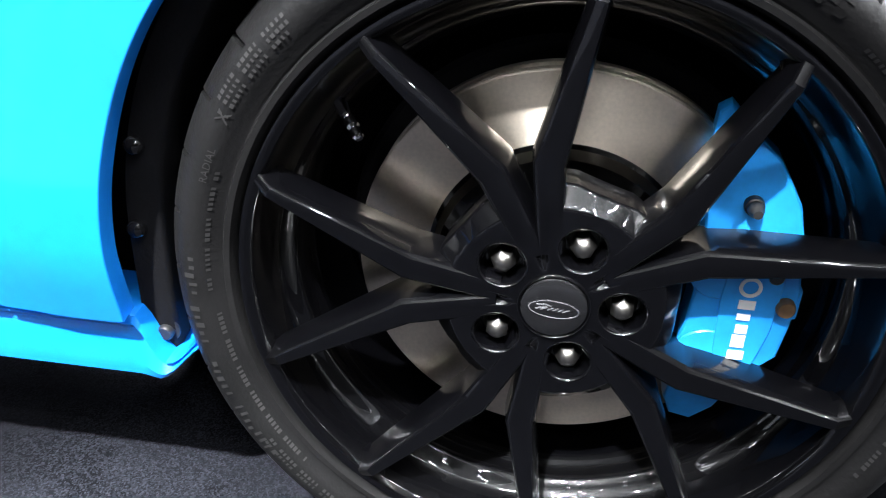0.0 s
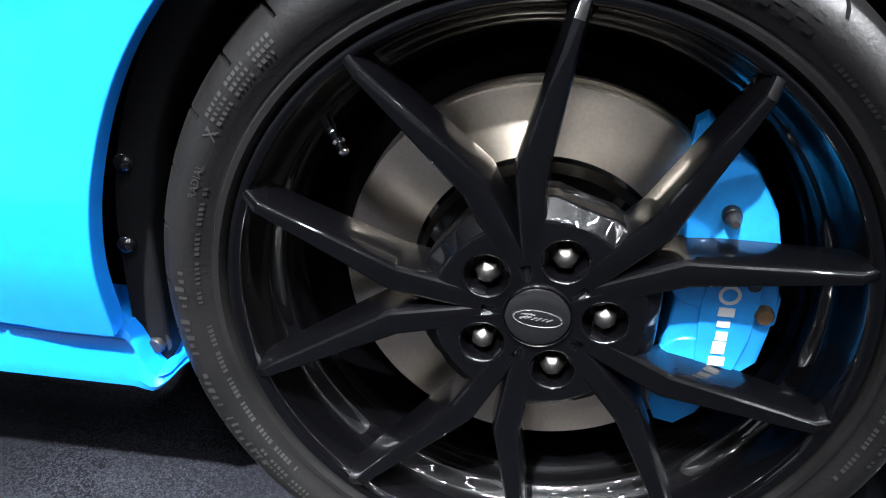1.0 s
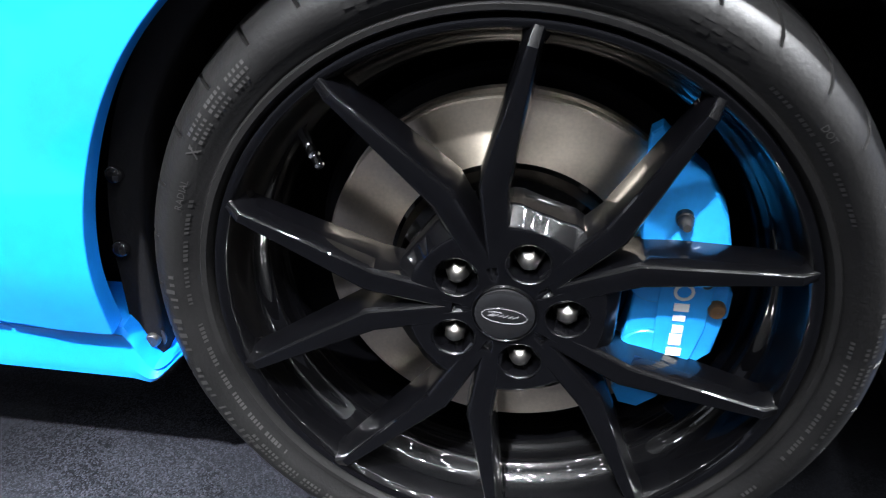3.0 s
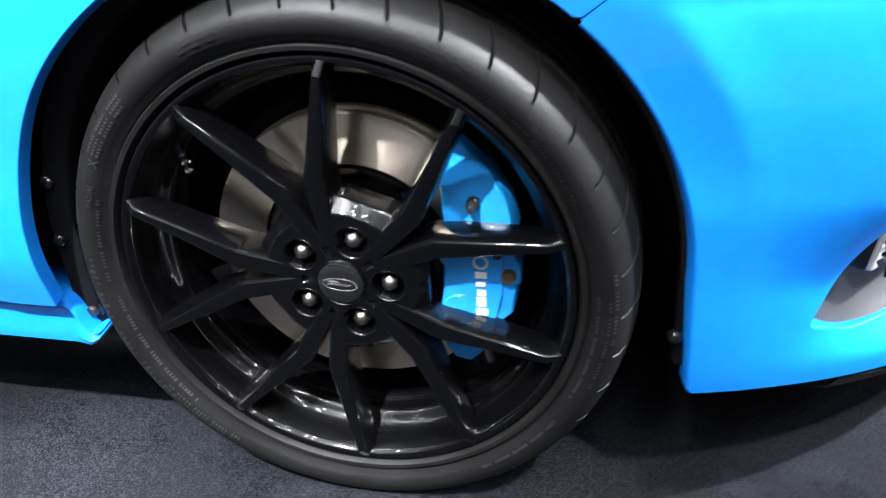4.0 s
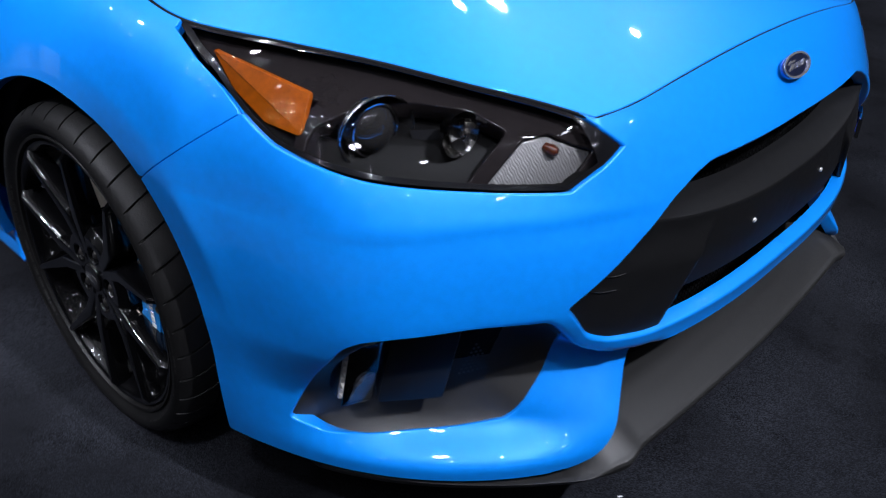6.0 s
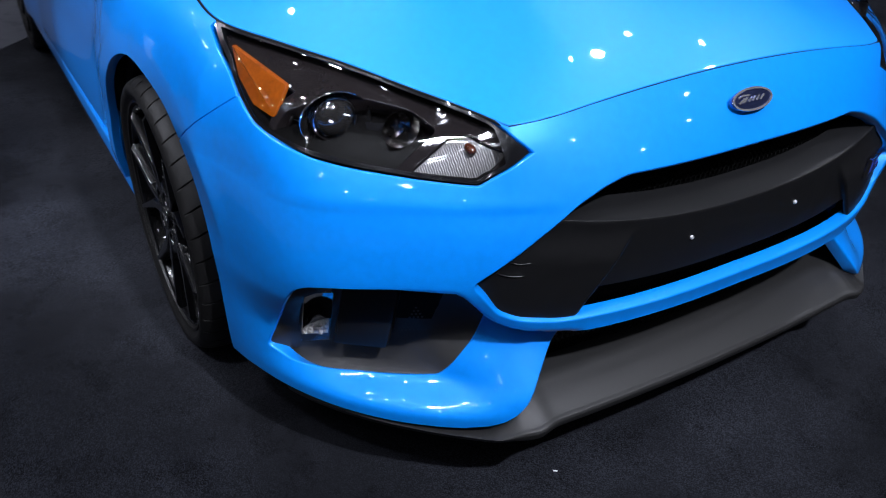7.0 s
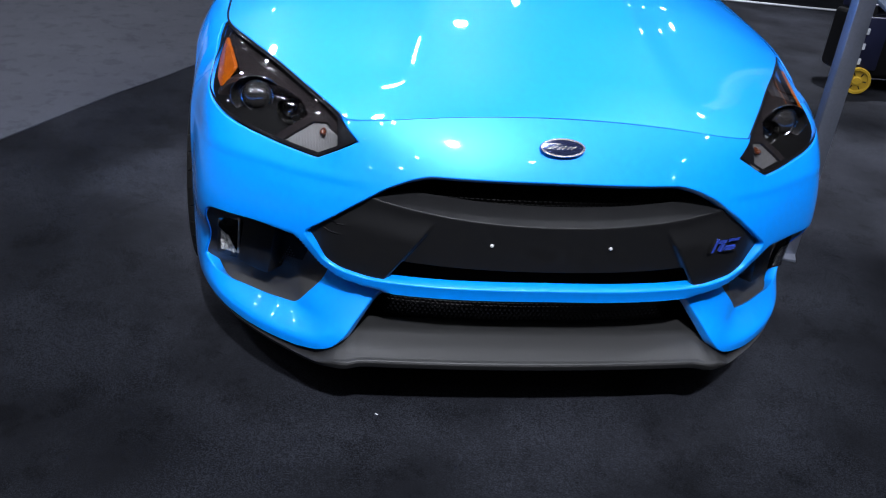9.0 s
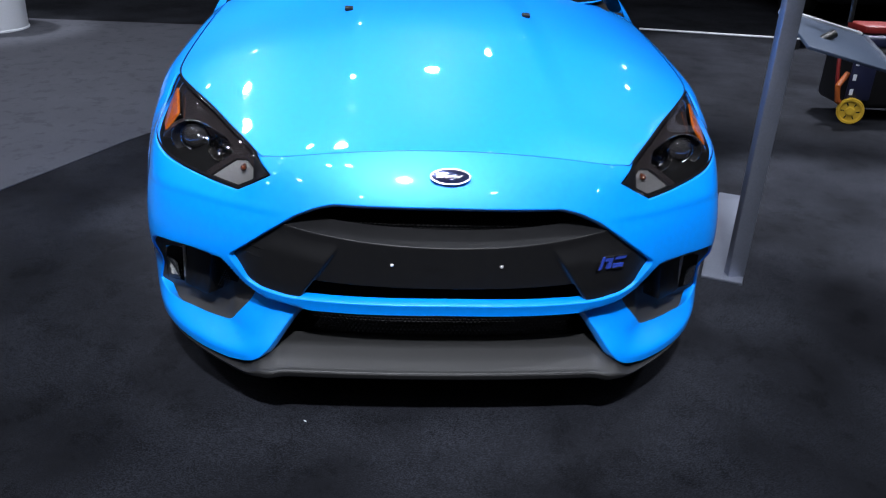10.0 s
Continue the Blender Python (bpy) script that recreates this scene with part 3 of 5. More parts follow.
# bumper cover
bumper = BODY.keep(lambda x, q, z, y: x - 0.16).keep(lambda x, q, z, y: ahead_of_seam(x, z) - SEAM)
bumper = bumper.keep(lambda x, q, z, y: -in_lamp(x, q, z) - SEAM)
bumper = bumper.keep(lambda x, q, z, y: least(arch_gap(x, z), z - 0.186 - 0.0 * x))
bumper = bumper.keep(lambda x, q, z, y: -in_grille(x, q, z)).keep(lambda x, q, z, y: -in_intake(x, q, z)).keep(lambda x, q, z, y: -in_pocket(x, q, z))
part("bumper", bumper.mesh("bumper", PAINT, lip=0.028, roll=0.005), car, "glossy bright blue front bumper cover")

# hood
gx, gy = np.meshgrid(np.arange(-0.50, 0.90, 0.010), np.arange(-0.86, 0.8601, 0.010), indexing="ij")
HOOD = Skin.grid(np.stack([gx, gy, hood_z(gx, np.abs(gy))], 2))


hood = HOOD.keep(lambda x, q, z, y: least(-hood_gap(x, q) - 0.0014, x + 0.40 - 0.16 * (1 - (q / 0.7) ** 2)))
part("hood", hood.mesh("hood", PAINT, lip=0.02, roll=0.003), car, "glossy bright blue bonnet with a raised middle")

# a dark strip added for the shade in the joint round the bonnet
joint = [(x, q, float(hood_z(np.array(x), np.array(q))) - 0.0046) for x, q in zip(EDGE_X[::4], EDGE_Q[::4]) if x > -0.42]
joint = [(x, -q, z) for x, q, z in joint[::-1]] + joint[1:]
part("bonnet_seal", tube("bonnet_seal", joint, 0.0028, LINER, 8), car, "dark strip for the shade in the bonnet joint")

# wings, doors, quarters: cut from the same skin
DOOR_A, DOOR_B, DOOR_C = -0.478, -1.52, -2.28


def side_panel(name, sign, f, label):
    s = BODY.keep(lambda x, q, z, y: sign * y - 0.3).keep(f)
    part(name, s.mesh(name, PAINT, lip=0.02, roll=0.002), car, label)


for sign in (-1, 1):
    side_panel("front_wing", sign, lambda x, q, z, y: least(-ahead_of_seam(x, z) - SEAM, x - DOOR_A - SEAM, z - SILL - SEAM, arch_gap(x, z), -in_lamp(x, q, z) - SEAM, 0.5 - x), "glossy blue front wing with a flared wheel opening")
    side_panel("front_door", sign, lambda x, q, z, y: least(DOOR_A - SEAM - x, x - DOOR_B - SEAM, z - SILL - SEAM, 0.985 - z), "glossy blue front door")
    side_panel("rear_door", sign, lambda x, q, z, y: least(DOOR_B - SEAM - x, x - DOOR_C - SEAM, z - SILL - SEAM, 0.99 - z, arch_gap(x, z, 0.375, False)), "glossy blue rear door")
    side_panel("rear_quarter", sign, lambda x, q, z, y: least(DOOR_C - SEAM - x, x + 3.12, z - SILL - SEAM, 0.995 - z, arch_gap(x, z, 0.363, False)), "glossy blue rear quarter with a flared wheel opening")
rear = BODY.keep(lambda x, q, z, y: least(-3.12 - 2 * SEAM - x, z - 0.22))
part("tail_panel", rear.mesh("tail_panel", PAINT, lip=0.02), car, "blue tailgate and rear bumper")

# sill skirts: a lip, a sloping face and an undercut, turned up beside the wheel
for sign in (-1, 1):
    cols = []
    for x in np.r_[np.linspace(-0.300, -0.372, 13), np.linspace(-0.39, -2.22, 60), -2.24, -2.25]:
        end = float(step(-0.345, -0.300, x))
        high = 0.262 - 0.047 * float(step(-0.362, -0.335, x)) + 0.024 * float(step(-0.330, -0.300, x))
        low = 0.193 + 0.034 * end
        sec = [(0.838, 0), (0.868, 0.04), (0.872, 0.14), (0.866, 0.24), (0.874, 0.70), (0.872, 0.90), (0.862, 1.0), (0.80, 1.06), (0.80, 0.0)]
        cols.append([(x, sign * (q - 0.012 * end), high + (low - high) * k) for q, k in sec])
    bm = bmesh.new()
    rings = [[bm.verts.new(p) for p in c] for c in cols]
    for a, b in zip(rings, rings[1:]):
        for k in range(len(a)):
            bm.faces.new((a[k], a[(k + 1) % len(a)], b[(k + 1) % len(a)], b[k]))
    bm.faces.new(rings[0][::-1])
    bm.faces.new(rings[-1])
    part("side_skirt", bm_mesh("side_skirt", bm, PAINT, 40), car, "blue sill skirt with a lit upper lip")

# floor pan and inner structure, so that no light passes below the skin
def plan_plate(name, z, inset, mat, x_from, x_to, thick=0.02):
    pts = []
    for x in np.linspace(x_to, x_from, 40):
        fx = np.clip((x - FRONT_X) / (float(nose(z)) - FRONT_X), 0, 0.999)
        rx = np.clip((REAR_X - x) / (REAR_X - float(tail(z))), 0, 0.999)
        q = float(half(z)) * (1 - fx**2.6) ** (1 / 2.6) * (1 - rx**2.6) ** (1 / 2.6) - inset
        pts.append((x, max(q, 0.02)))
    out = [(x, -q) for x, q in pts] + [(x, q) for x, q in pts[::-1]]
    return prism(name, out, z - thick, z, mat, 0, "xy")


part("underbody", plan_plate("underbody", 0.20, 0.27, LINER, -3.2, -0.46), car)
part("underbody", plan_plate("underbody", 0.20, 0.05, LINER, 0.45, 0.80), car)
part("engine_cover", plan_plate("engine_cover", 0.56, 0.16, LINER, -0.44, 0.60), car)
part("bulkhead", bm_mesh("bulkhead", box_bm(0.04, 1.5, 0.72, 0.01, 1, (-0.47, 0, 0.57)), LINER), car)

# wheel-house liners with a flange and push rivets
def wheel_house(cx, sign, front):
    th = np.linspace(-0.33, math.pi + 0.36, 60)
    rows = []
    for r, q in ((0.376, 0.850), (0.350, 0.848), (0.347, 0.840), (0.352, 0.80), (0.360, 0.62), (0.20, 0.60), (0.002, 0.595)):
        ring = []
        for a in th:
            x, z = r * math.cos(a), r * math.sin(a)
            if z < 0:
                x = math.copysign(r, x)
            ring.append((cx + (0.014 if front else 0) + x, sign * (q - (0.018 * max(0.0, math.cos(a)) if front else 0)), 0.325 + z))
        rows.append(ring)
    v = [p for r in rows for p in r]
    n = len(th)
    f = [(i * n + k, i * n + k + 1, (i + 1) * n + k + 1, (i + 1) * n + k) for i in range(len(rows) - 1) for k in range(n - 1)]
    me = mesh_of("wheel_house", v, f if sign < 0 else [g[::-1] for g in f], LINER)
    return part("wheel_house", me, car, "black wheel-arch liner with push rivets")


rivet = revolved("rivet", [(0.0001, -0.007), (0.004, -0.0068), (0.0078, -0.0035), (0.0085, 0.0), (0.0085, 0.004)], BLACK_GLOSS, 20, 60)
bolt_head = revolved("bolt", [(0.0001, -0.008), (0.006, -0.008), (0.0075, -0.006), (0.0078, 0), (0.012, 0), (0.012, 0.002)], DARK_STEEL, 18, 40)
for cx, front in ((0.0, True), (AXLE_R, False)):
    for sign in (-1, 1):
        house = wheel_house(cx, sign, front)
        for rx, rz in ((-0.345, 0.412), (-0.354, 0.336), (0.362, 0.250)):
            part("rivet", rivet, house, "black push rivet", pose(cx + rx, sign * (0.851 if rx < 0 else 0.834), rz, 0, 0, 0 if sign < 0 else 180))
        part("bolt", bolt_head, house, "grey hex bolt", pose(cx - 0.343, sign * 0.846, 0.232, 0, 0, 0 if sign < 0 else 180))

# greenhouse: glass and roof above the waist, seen only at the foot of the windscreen
screen_x = smooth_line([(0.98, -0.20), (1.05, -0.36), (1.20, -0.72), (1.35, -1.08), (1.43, -1.32)])
back_x = smooth_line([(0.98, -3.32), (1.10, -3.24), (1.30, -3.02), (1.43, -2.80)])
cabin_w = smooth_line([(0.98, 0.735), (1.05, 0.71), (1.20, 0.655), (1.35, 0.60), (1.43, 0.545)])
rows = []
for z in np.linspace(0.985, 1.43, 50):
    a = np.linspace(0, math.pi / 2, 40)
    mid = (screen_x(z) + back_x(z)) / 2
    fx, fq = mid + (screen_x(z) - mid) * np.cos(a) ** 0.34, cabin_w(z) * np.sin(a) ** 0.42
    bx = mid + (back_x(z) - mid) * np.cos(a) ** 0.34
    right = np.concatenate([np.stack([bx, -fq], 1), np.stack([fx, -fq], 1)[::-1][1:]])
    ring = np.concatenate([right, (right * (1, -1))[::-1][1:]])
    rows.append(np.c_[ring, np.full(len(ring), z)])
CABIN = Skin.grid(np.stack(rows, 1))
screen = CABIN.keep(lambda x, q, z, y: least(x - screen_x(z) + 0.20, cabin_w(z) - 0.055 - q, 1.40 - z, z - 0.99))
part("windscreen", screen.mesh("windscreen", TINT, lip=0.006), car, "dark reflecting windscreen")
side_glass = lambda x, q, z: least(q - cabin_w(z) * 0.93, screen_x(z) - 0.22 - x, x - back_x(z) - 0.30, z - 1.0, 1.38 - z)
for sign in (-1, 1):
    g = CABIN.keep(lambda x, q, z, y: least(side_glass(x, q, z), sign * y))
    part("side_window", g.mesh("side_window", TINT, lip=0.006), car, "dark tinted side glass")
shell = CABIN.keep(lambda x, q, z, y: -least(x - screen_x(z) + 0.20, cabin_w(z) - 0.055 - q, 1.40 - z, z - 0.99) - 0.002).keep(lambda x, q, z, y: -side_glass(x, q, z) - 0.002)
part("roof_frame", shell.mesh("roof_frame", PAINT, lip=0.01), car, "blue pillars and roof edge")
top = rows[-1]
ring_c = top[:, :2].mean(0)
roof_rows = np.stack([np.stack([ring_c[0] + (top[:, 0] - ring_c[0]) * k, top[:, 1] * k, 1.43 + 0.03 * (1 - k**2) + 0 * top[:, 0]], 1) for k in np.linspace(1, 0.001, 16)], 1)
part("roof", Skin.grid(roof_rows).mesh("roof", PAINT), car, "blue roof panel")

# ---- the car: front openings ----
def lattice(z0, z1, q0, q1, nz, nq, f):
    """A sheet over height and width; f gives x (and may bend z)."""
    z, y = np.meshgrid(np.linspace(z0, z1, nz), np.linspace(q0, q1, nq), indexing="xy")
    x, zz = f(y, z)
    return Skin.grid(np.stack([x, y, zz], 2))


def face_x(q, z):
    """The outer skin's x at a width and height."""
    k = np.clip(np.abs(q) / half(z), 0, 0.999)
    return FRONT_X + (nose(z) - FRONT_X) * (1 - k**BULGE) ** (1 / BULGE)


# radiator grille: plinth with a sharp brow, cheeks, dark mesh above and a slot below
def brow(q):
    return 0.545 + 0.045 * (q / 0.44) ** 2


def plinth(y, s):
    """s from 0 (foot) over 0.6 (brow) to 1 (back of the shelf)."""
    q = np.abs(y)
    b = brow(q)
    z = np.where(s < 0.6, 0.372 + (b - 0.372) * s / 0.6, b + (s - 0.6) / 0.4 * (0.028 - 0.012 * (q / 0.5) ** 2))
    edge = 0.365 - 0.10 * (z - 0.392) / 0.15
    cheek = 0.012 * step(edge - 0.006, edge + 0.006, q) * step(0.56, 0.36, s)
    x = face_x(q, np.full_like(q, 0.48)) - 0.034 - 0.028 * step(0.0, 0.5, 0.36 - q) * 0 + 0.010 * (z - 0.46) + cheek
    x = np.where(s > 0.6, x - (s - 0.6) / 0.4 * 0.055, x)
    return x, z


sheet = lattice(0.0, 1.0, -0.585, 0.585, 61, 261, plinth)
sheet = sheet.keep(lambda x, q, z, y: inside(q, z, [(a * 1.02 + (0.004 if a > 0.02 else 0), b + (0.01 if b > 0.6 else (-0.004 if b < 0.394 else 0))) for a, b in GRILLE]))
cheeks = sheet.keep(lambda x, q, z, y: q - (0.365 - 0.10 * (z - 0.392) / 0.15))
plate = sheet.keep(lambda x, q, z, y: least((0.365 - 0.10 * (z - 0.392) / 0.15) - q, z - 0.434 - 0.008 * (q / 0.36) ** 2))
grille = part("grille", plate.mesh("grille", BLACK_SATIN, lip=0.04), car, "satin black grille with a bright brow line")
for sign in (-1, 1):
    part("grille_cheek", cheeks.keep(lambda x, q, z, y: sign * y).mesh("grille_cheek", BLACK_SATIN, lip=0.04), grille, "gloss black grille cheek")
part("grille_back", lattice(0.34, 0.70, -0.62, 0.62, 20, 80, lambda y, z: (face_x(y, z) - 0.115, z)).mesh("grille_back", LINER), grille)


def wire_mesh(name, z0, z1, q0, q1, back, pitch, tilt=0.0):
    """A hexagon-like lattice of thin bars."""
    bm = bmesh.new()

    def bar(a, b, r=0.0013):
        a, b = Vector(a), Vector(b)
        d = (b - a).normalized()
        u = d.cross(Vector((1, 0, 0))).normalized() * r
        w = Vector((1, 0, 0)) * r
        c = [bm.verts.new(p + s * u + t * w) for p in (a, b) for s, t in ((-1, 0), (0, 1), (1, 0))]
        for k in range(2):
            bm.faces.new((c[k], c[k + 1], c[k + 4], c[k + 3]))

    nz, nq = int((z1 - z0) / pitch), int((q1 - q0) / (pitch * 1.7))
    for i in range(nz + 1):
        z = z0 + i * pitch
        for k in range(nq):
            y = q0 + (k + 0.5 * (i % 2)) * pitch * 1.7
            if abs(y) > 0.6 or y + pitch * 1.7 > q1:
                continue
            x = lambda yy, zz: float(face_x(np.array(yy), np.array(zz))) - back + tilt * (zz - z0)
            bar((x(y, z), y, z), (x(y + pitch * 1.0, z), y + pitch * 1.0, z))
            for dy in (0.0, 1.0):
                sgn = -1 if dy == 0 else 1
                yy = y + dy * pitch
                if i < nz:
                    bar((x(yy, z), yy, z), (x(yy + sgn * 0.35 * pitch, z + pitch), yy + sgn * 0.35 * pitch, z + pitch))
    return bm_mesh(name, bm, MESH_BLACK, 80)


part("grille_mesh", wire_mesh("grille_mesh", 0.560, 0.655, -0.44, 0.44, 0.080, 0.0070), grille, "black wire mesh")
for sign in (-1, 1):
    screw = revolved("plate_screw", [(0.0001, -0.004), (0.003, -0.0036), (0.0042, -0.0016), (0.0045, 0.002)], SCREW, 16, 60)
    x = float(plinth(np.array([sign * 0.137]), np.array([0.42]))[0][0])
    part("plate_screw", screw, grille, "bright screw", pose(x, sign * 0.137, 0.497, 0, 0, 90))
    # two chrome wires on the near cheek stand in for glints on its creases
for k, (q0, q1, z0, z1) in enumerate(((0.495, 0.455, 0.522, 0.515), (0.510, 0.465, 0.500, 0.490))):
    pts = []
    for s in np.linspace(0, 1, 6):
        q, z = q0 + (q1 - q0) * s, z0 + (z1 - z0) * s - 0.004 * math.sin(s * 3.14)
        x = float(face_x(np.array(q), np.array(0.48))) - 0.034 + 0.014 + 0.010 * (z - 0.46)
        pts.append((x + 0.0005, -q, z))
    part("cheek_crease", tube("cheek_crease", pts, [0.0002, 0.0006, 0.0009, 0.0009, 0.0006, 0.0002], CHROME, 6), grille)

# performance badge in the grille: slanted blue strokes with a bright edge, and the oval badge
def strokes(name, bars, depth, mat, m, parent, label=""):
    bm = bmesh.new()
    for out in bars:
        lo, hi = [bm.verts.new((a, b, 0)) for a, b in out], [bm.verts.new((a, b, depth)) for a, b in out]
        bm.faces.new(hi)
        for k in range(len(out)):
            j = (k + 1) % len(out)
            bm.faces.new((lo[k], lo[j], hi[j], hi[k]))
    me = bm_mesh(name, bm, mat, 30)
    return part(name, me, parent, label, m)


def slanted(x0, y0, x1, y1, s=0.25):
    return [(x0 + s * y0, y0), (x1 + s * y0, y0), (x1 + s * y1, y1), (x0 + s * y1, y1)]


def band(pts, w):
    """A flat ribbon along points."""
    out = []
    for (ax, ay), (bx, by) in zip(pts, pts[1:]):
        d = math.hypot(bx - ax, by - ay)
        nx, ny = -(by - ay) / d * w, (bx - ax) / d * w
        out.append([(ax + nx, ay + ny), (ax - nx, ay - ny), (bx - nx, by - ny), (bx + nx, by + ny)])
    return out


bx_ = float(plinth(np.array([0.43]), np.array([0.42]))[0][0])
slope = math.degrees(math.atan2(float(face_x(np.array(0.40), np.array(0.5)) - face_x(np.array(0.46), np.array(0.5))), 0.06))
badge_m = pose(bx_ + 0.004, 0.428, 0.500, 90, 0, 90 + slope)
mark = [slanted(-0.040, -0.017, -0.030, 0.016), slanted(-0.026, 0.004, -0.004, 0.014), slanted(-0.014, -0.017, -0.004, 0.002), slanted(0.004, -0.016, 0.034, -0.007), slanted(0.004, 0.006, 0.036, 0.015)]
strokes("performance_badge", mark, 0.006, BADGE_BLUE, badge_m, car, "blue slanted grille badge with a bright edge")
edge_bars = [slanted(-0.043, -0.019, -0.040, 0.018), slanted(-0.030, 0.014, 0.000, 0.017), slanted(0.002, -0.019, 0.036, -0.016), slanted(0.002, 0.015, 0.040, 0.018), slanted(-0.004, -0.017, -0.002, 0.010)]
strokes("badge_edge", edge_bars, 0.0068, CHROME, badge_m, car.children[-1], "bright edge")


def oval(a, b, n=48):
    return [(a * math.cos(2 * math.pi * k / n), b * math.sin(2 * math.pi * k / n)) for k in range(n)]


def oval_badge(name, a, b, m, parent, label, field, line, thick=0.004, w=0.035):
    """An oval plate with a raised rim; the brand's script is only a few plain wavy strokes."""
    me = prism(name, oval(a, b), -0.002, thick, field, thick / 4, "xy")
    ob = part(name, me, parent, label, m)
    pts = oval(a * 0.93, b * 0.90)
    strokes("badge_rim", band(pts + pts[:1], a * w), thick * 1.3, line, Matrix(), ob, "bright rim")
    bars = [band([(a * (u - w), b * -0.18), (a * (u + w), b * 0.18)], b * h * 0.7) for u, w, h in ((-0.52, 0.16, 0.11), (-0.36, 0.13, 0.09), (-0.12, 0.11, 0.08), (0.06, 0.10, 0.08), (0.26, 0.09, 0.08), (0.46, 0.12, 0.09))]
    bars.append(band([(-a * 0.66, b * 0.30), (-a * 0.40, b * 0.42), (-a * 0.10, b * 0.36)], b * 0.07))
    strokes("badge_strokes", [q for s in bars for q in s], thick * 1.3, line, Matrix(), ob, "plain slanted strokes")
    return ob


oval_badge("oval_badge", 0.051, 0.021, pose(float(face_x(np.array(0.0), np.array(0.716))) + 0.001, 0, 0.716, 58, 0, 90), car, "blue oval badge with a chrome rim", OVAL_BLUE, BADGE_CHROME, 0.004, 0.035)

# lower intake: back wall, mesh and the grey splitter with its dark underside
intake = part("lower_intake", lattice(0.17, 0.42, -0.56, 0.56, 16, 80, lambda y, z: (face_x(y, z) * 0 + face_x(y, np.full_like(z, 0.36)) - 0.13 - 0.15 * (0.36 - z), z)).mesh("lower_intake", LINER), car, "black lower intake with wire mesh")
part("intake_mesh", wire_mesh("intake_mesh", 0.250, 0.345, -0.44, 0.44, 0.125, 0.0070, 0.0), intake, "black wire mesh")


def splitter(y, s):
    q = np.abs(y)
    pts = np.array([(-0.125, 0.240), (-0.080, 0.233), (-0.04, 0.213), (-0.012, 0.197), (-0.003, 0.194), (0.0, 0.188), (-0.004, 0.175), (-0.02, 0.163), (-0.16, 0.158)])
    k = s * (len(pts) - 1)
    dx, z = np.interp(k, np.arange(len(pts)), pts[:, 0]), np.interp(k, np.arange(len(pts)), pts[:, 1])
    side = step(0.465, 0.525, q)
    z = z - side * np.clip(z - 0.176, 0, 1) * 0.95
    front = np.where(q < 0.43, 0.893 + 0.016 * (1 - (q / 0.43) ** 2), 0)
    lip = face_x(q, np.full_like(q, 0.19)) - 0.004 + 0.016 * (1 - step(0.50, 0.74, q))
    front = np.where(q < 0.43, front, np.minimum(lip, 0.893 - (q - 0.43) * 0.20))
    front = front + 0.012 * step(0.40, 0.46, q) * (1 - step(0.47, 0.58, q))
    z = z - 0.006 * step(0.42, 0.47, q) * (1 - step(0.52, 0.66, q))
    return front + dx * (1 - 0.45 * side), z


part("splitter", lattice(0.0, 1.0, -0.79, 0.79, 33, 240, splitter).mesh("splitter", GREY_PLASTIC, flip=True), car, "grey grained plastic front splitter")

# fog-lamp pockets: bucket toned lighter for its lit floor, clear lamp, black duct block
def pocket_floor(v, n):
    """Flat walls: a wide one behind the outer lip, a floor that rises inwards, a long one towards the grille."""
    u, z = np.abs(v[:, 1]) - v[:, 0], v[:, 2]
    outer = (0.320 - u) * 0.806 - (z - 0.258) * 0.591
    floor_ = z - 0.244 + 0.04 * np.clip(u, -0.2, 0.3)
    roof_ = 0.468 - z
    inner = ((u + 0.178) * 0.805 + (z - 0.255) * 0.594)
    deep = np.clip(np.minimum.reduce([0.52 * outer, 2.8 * floor_, 3.0 * roof_, 0.55 * inner]), 0.0, 0.066)
    return -n * (deep + 0.004)[:, None]


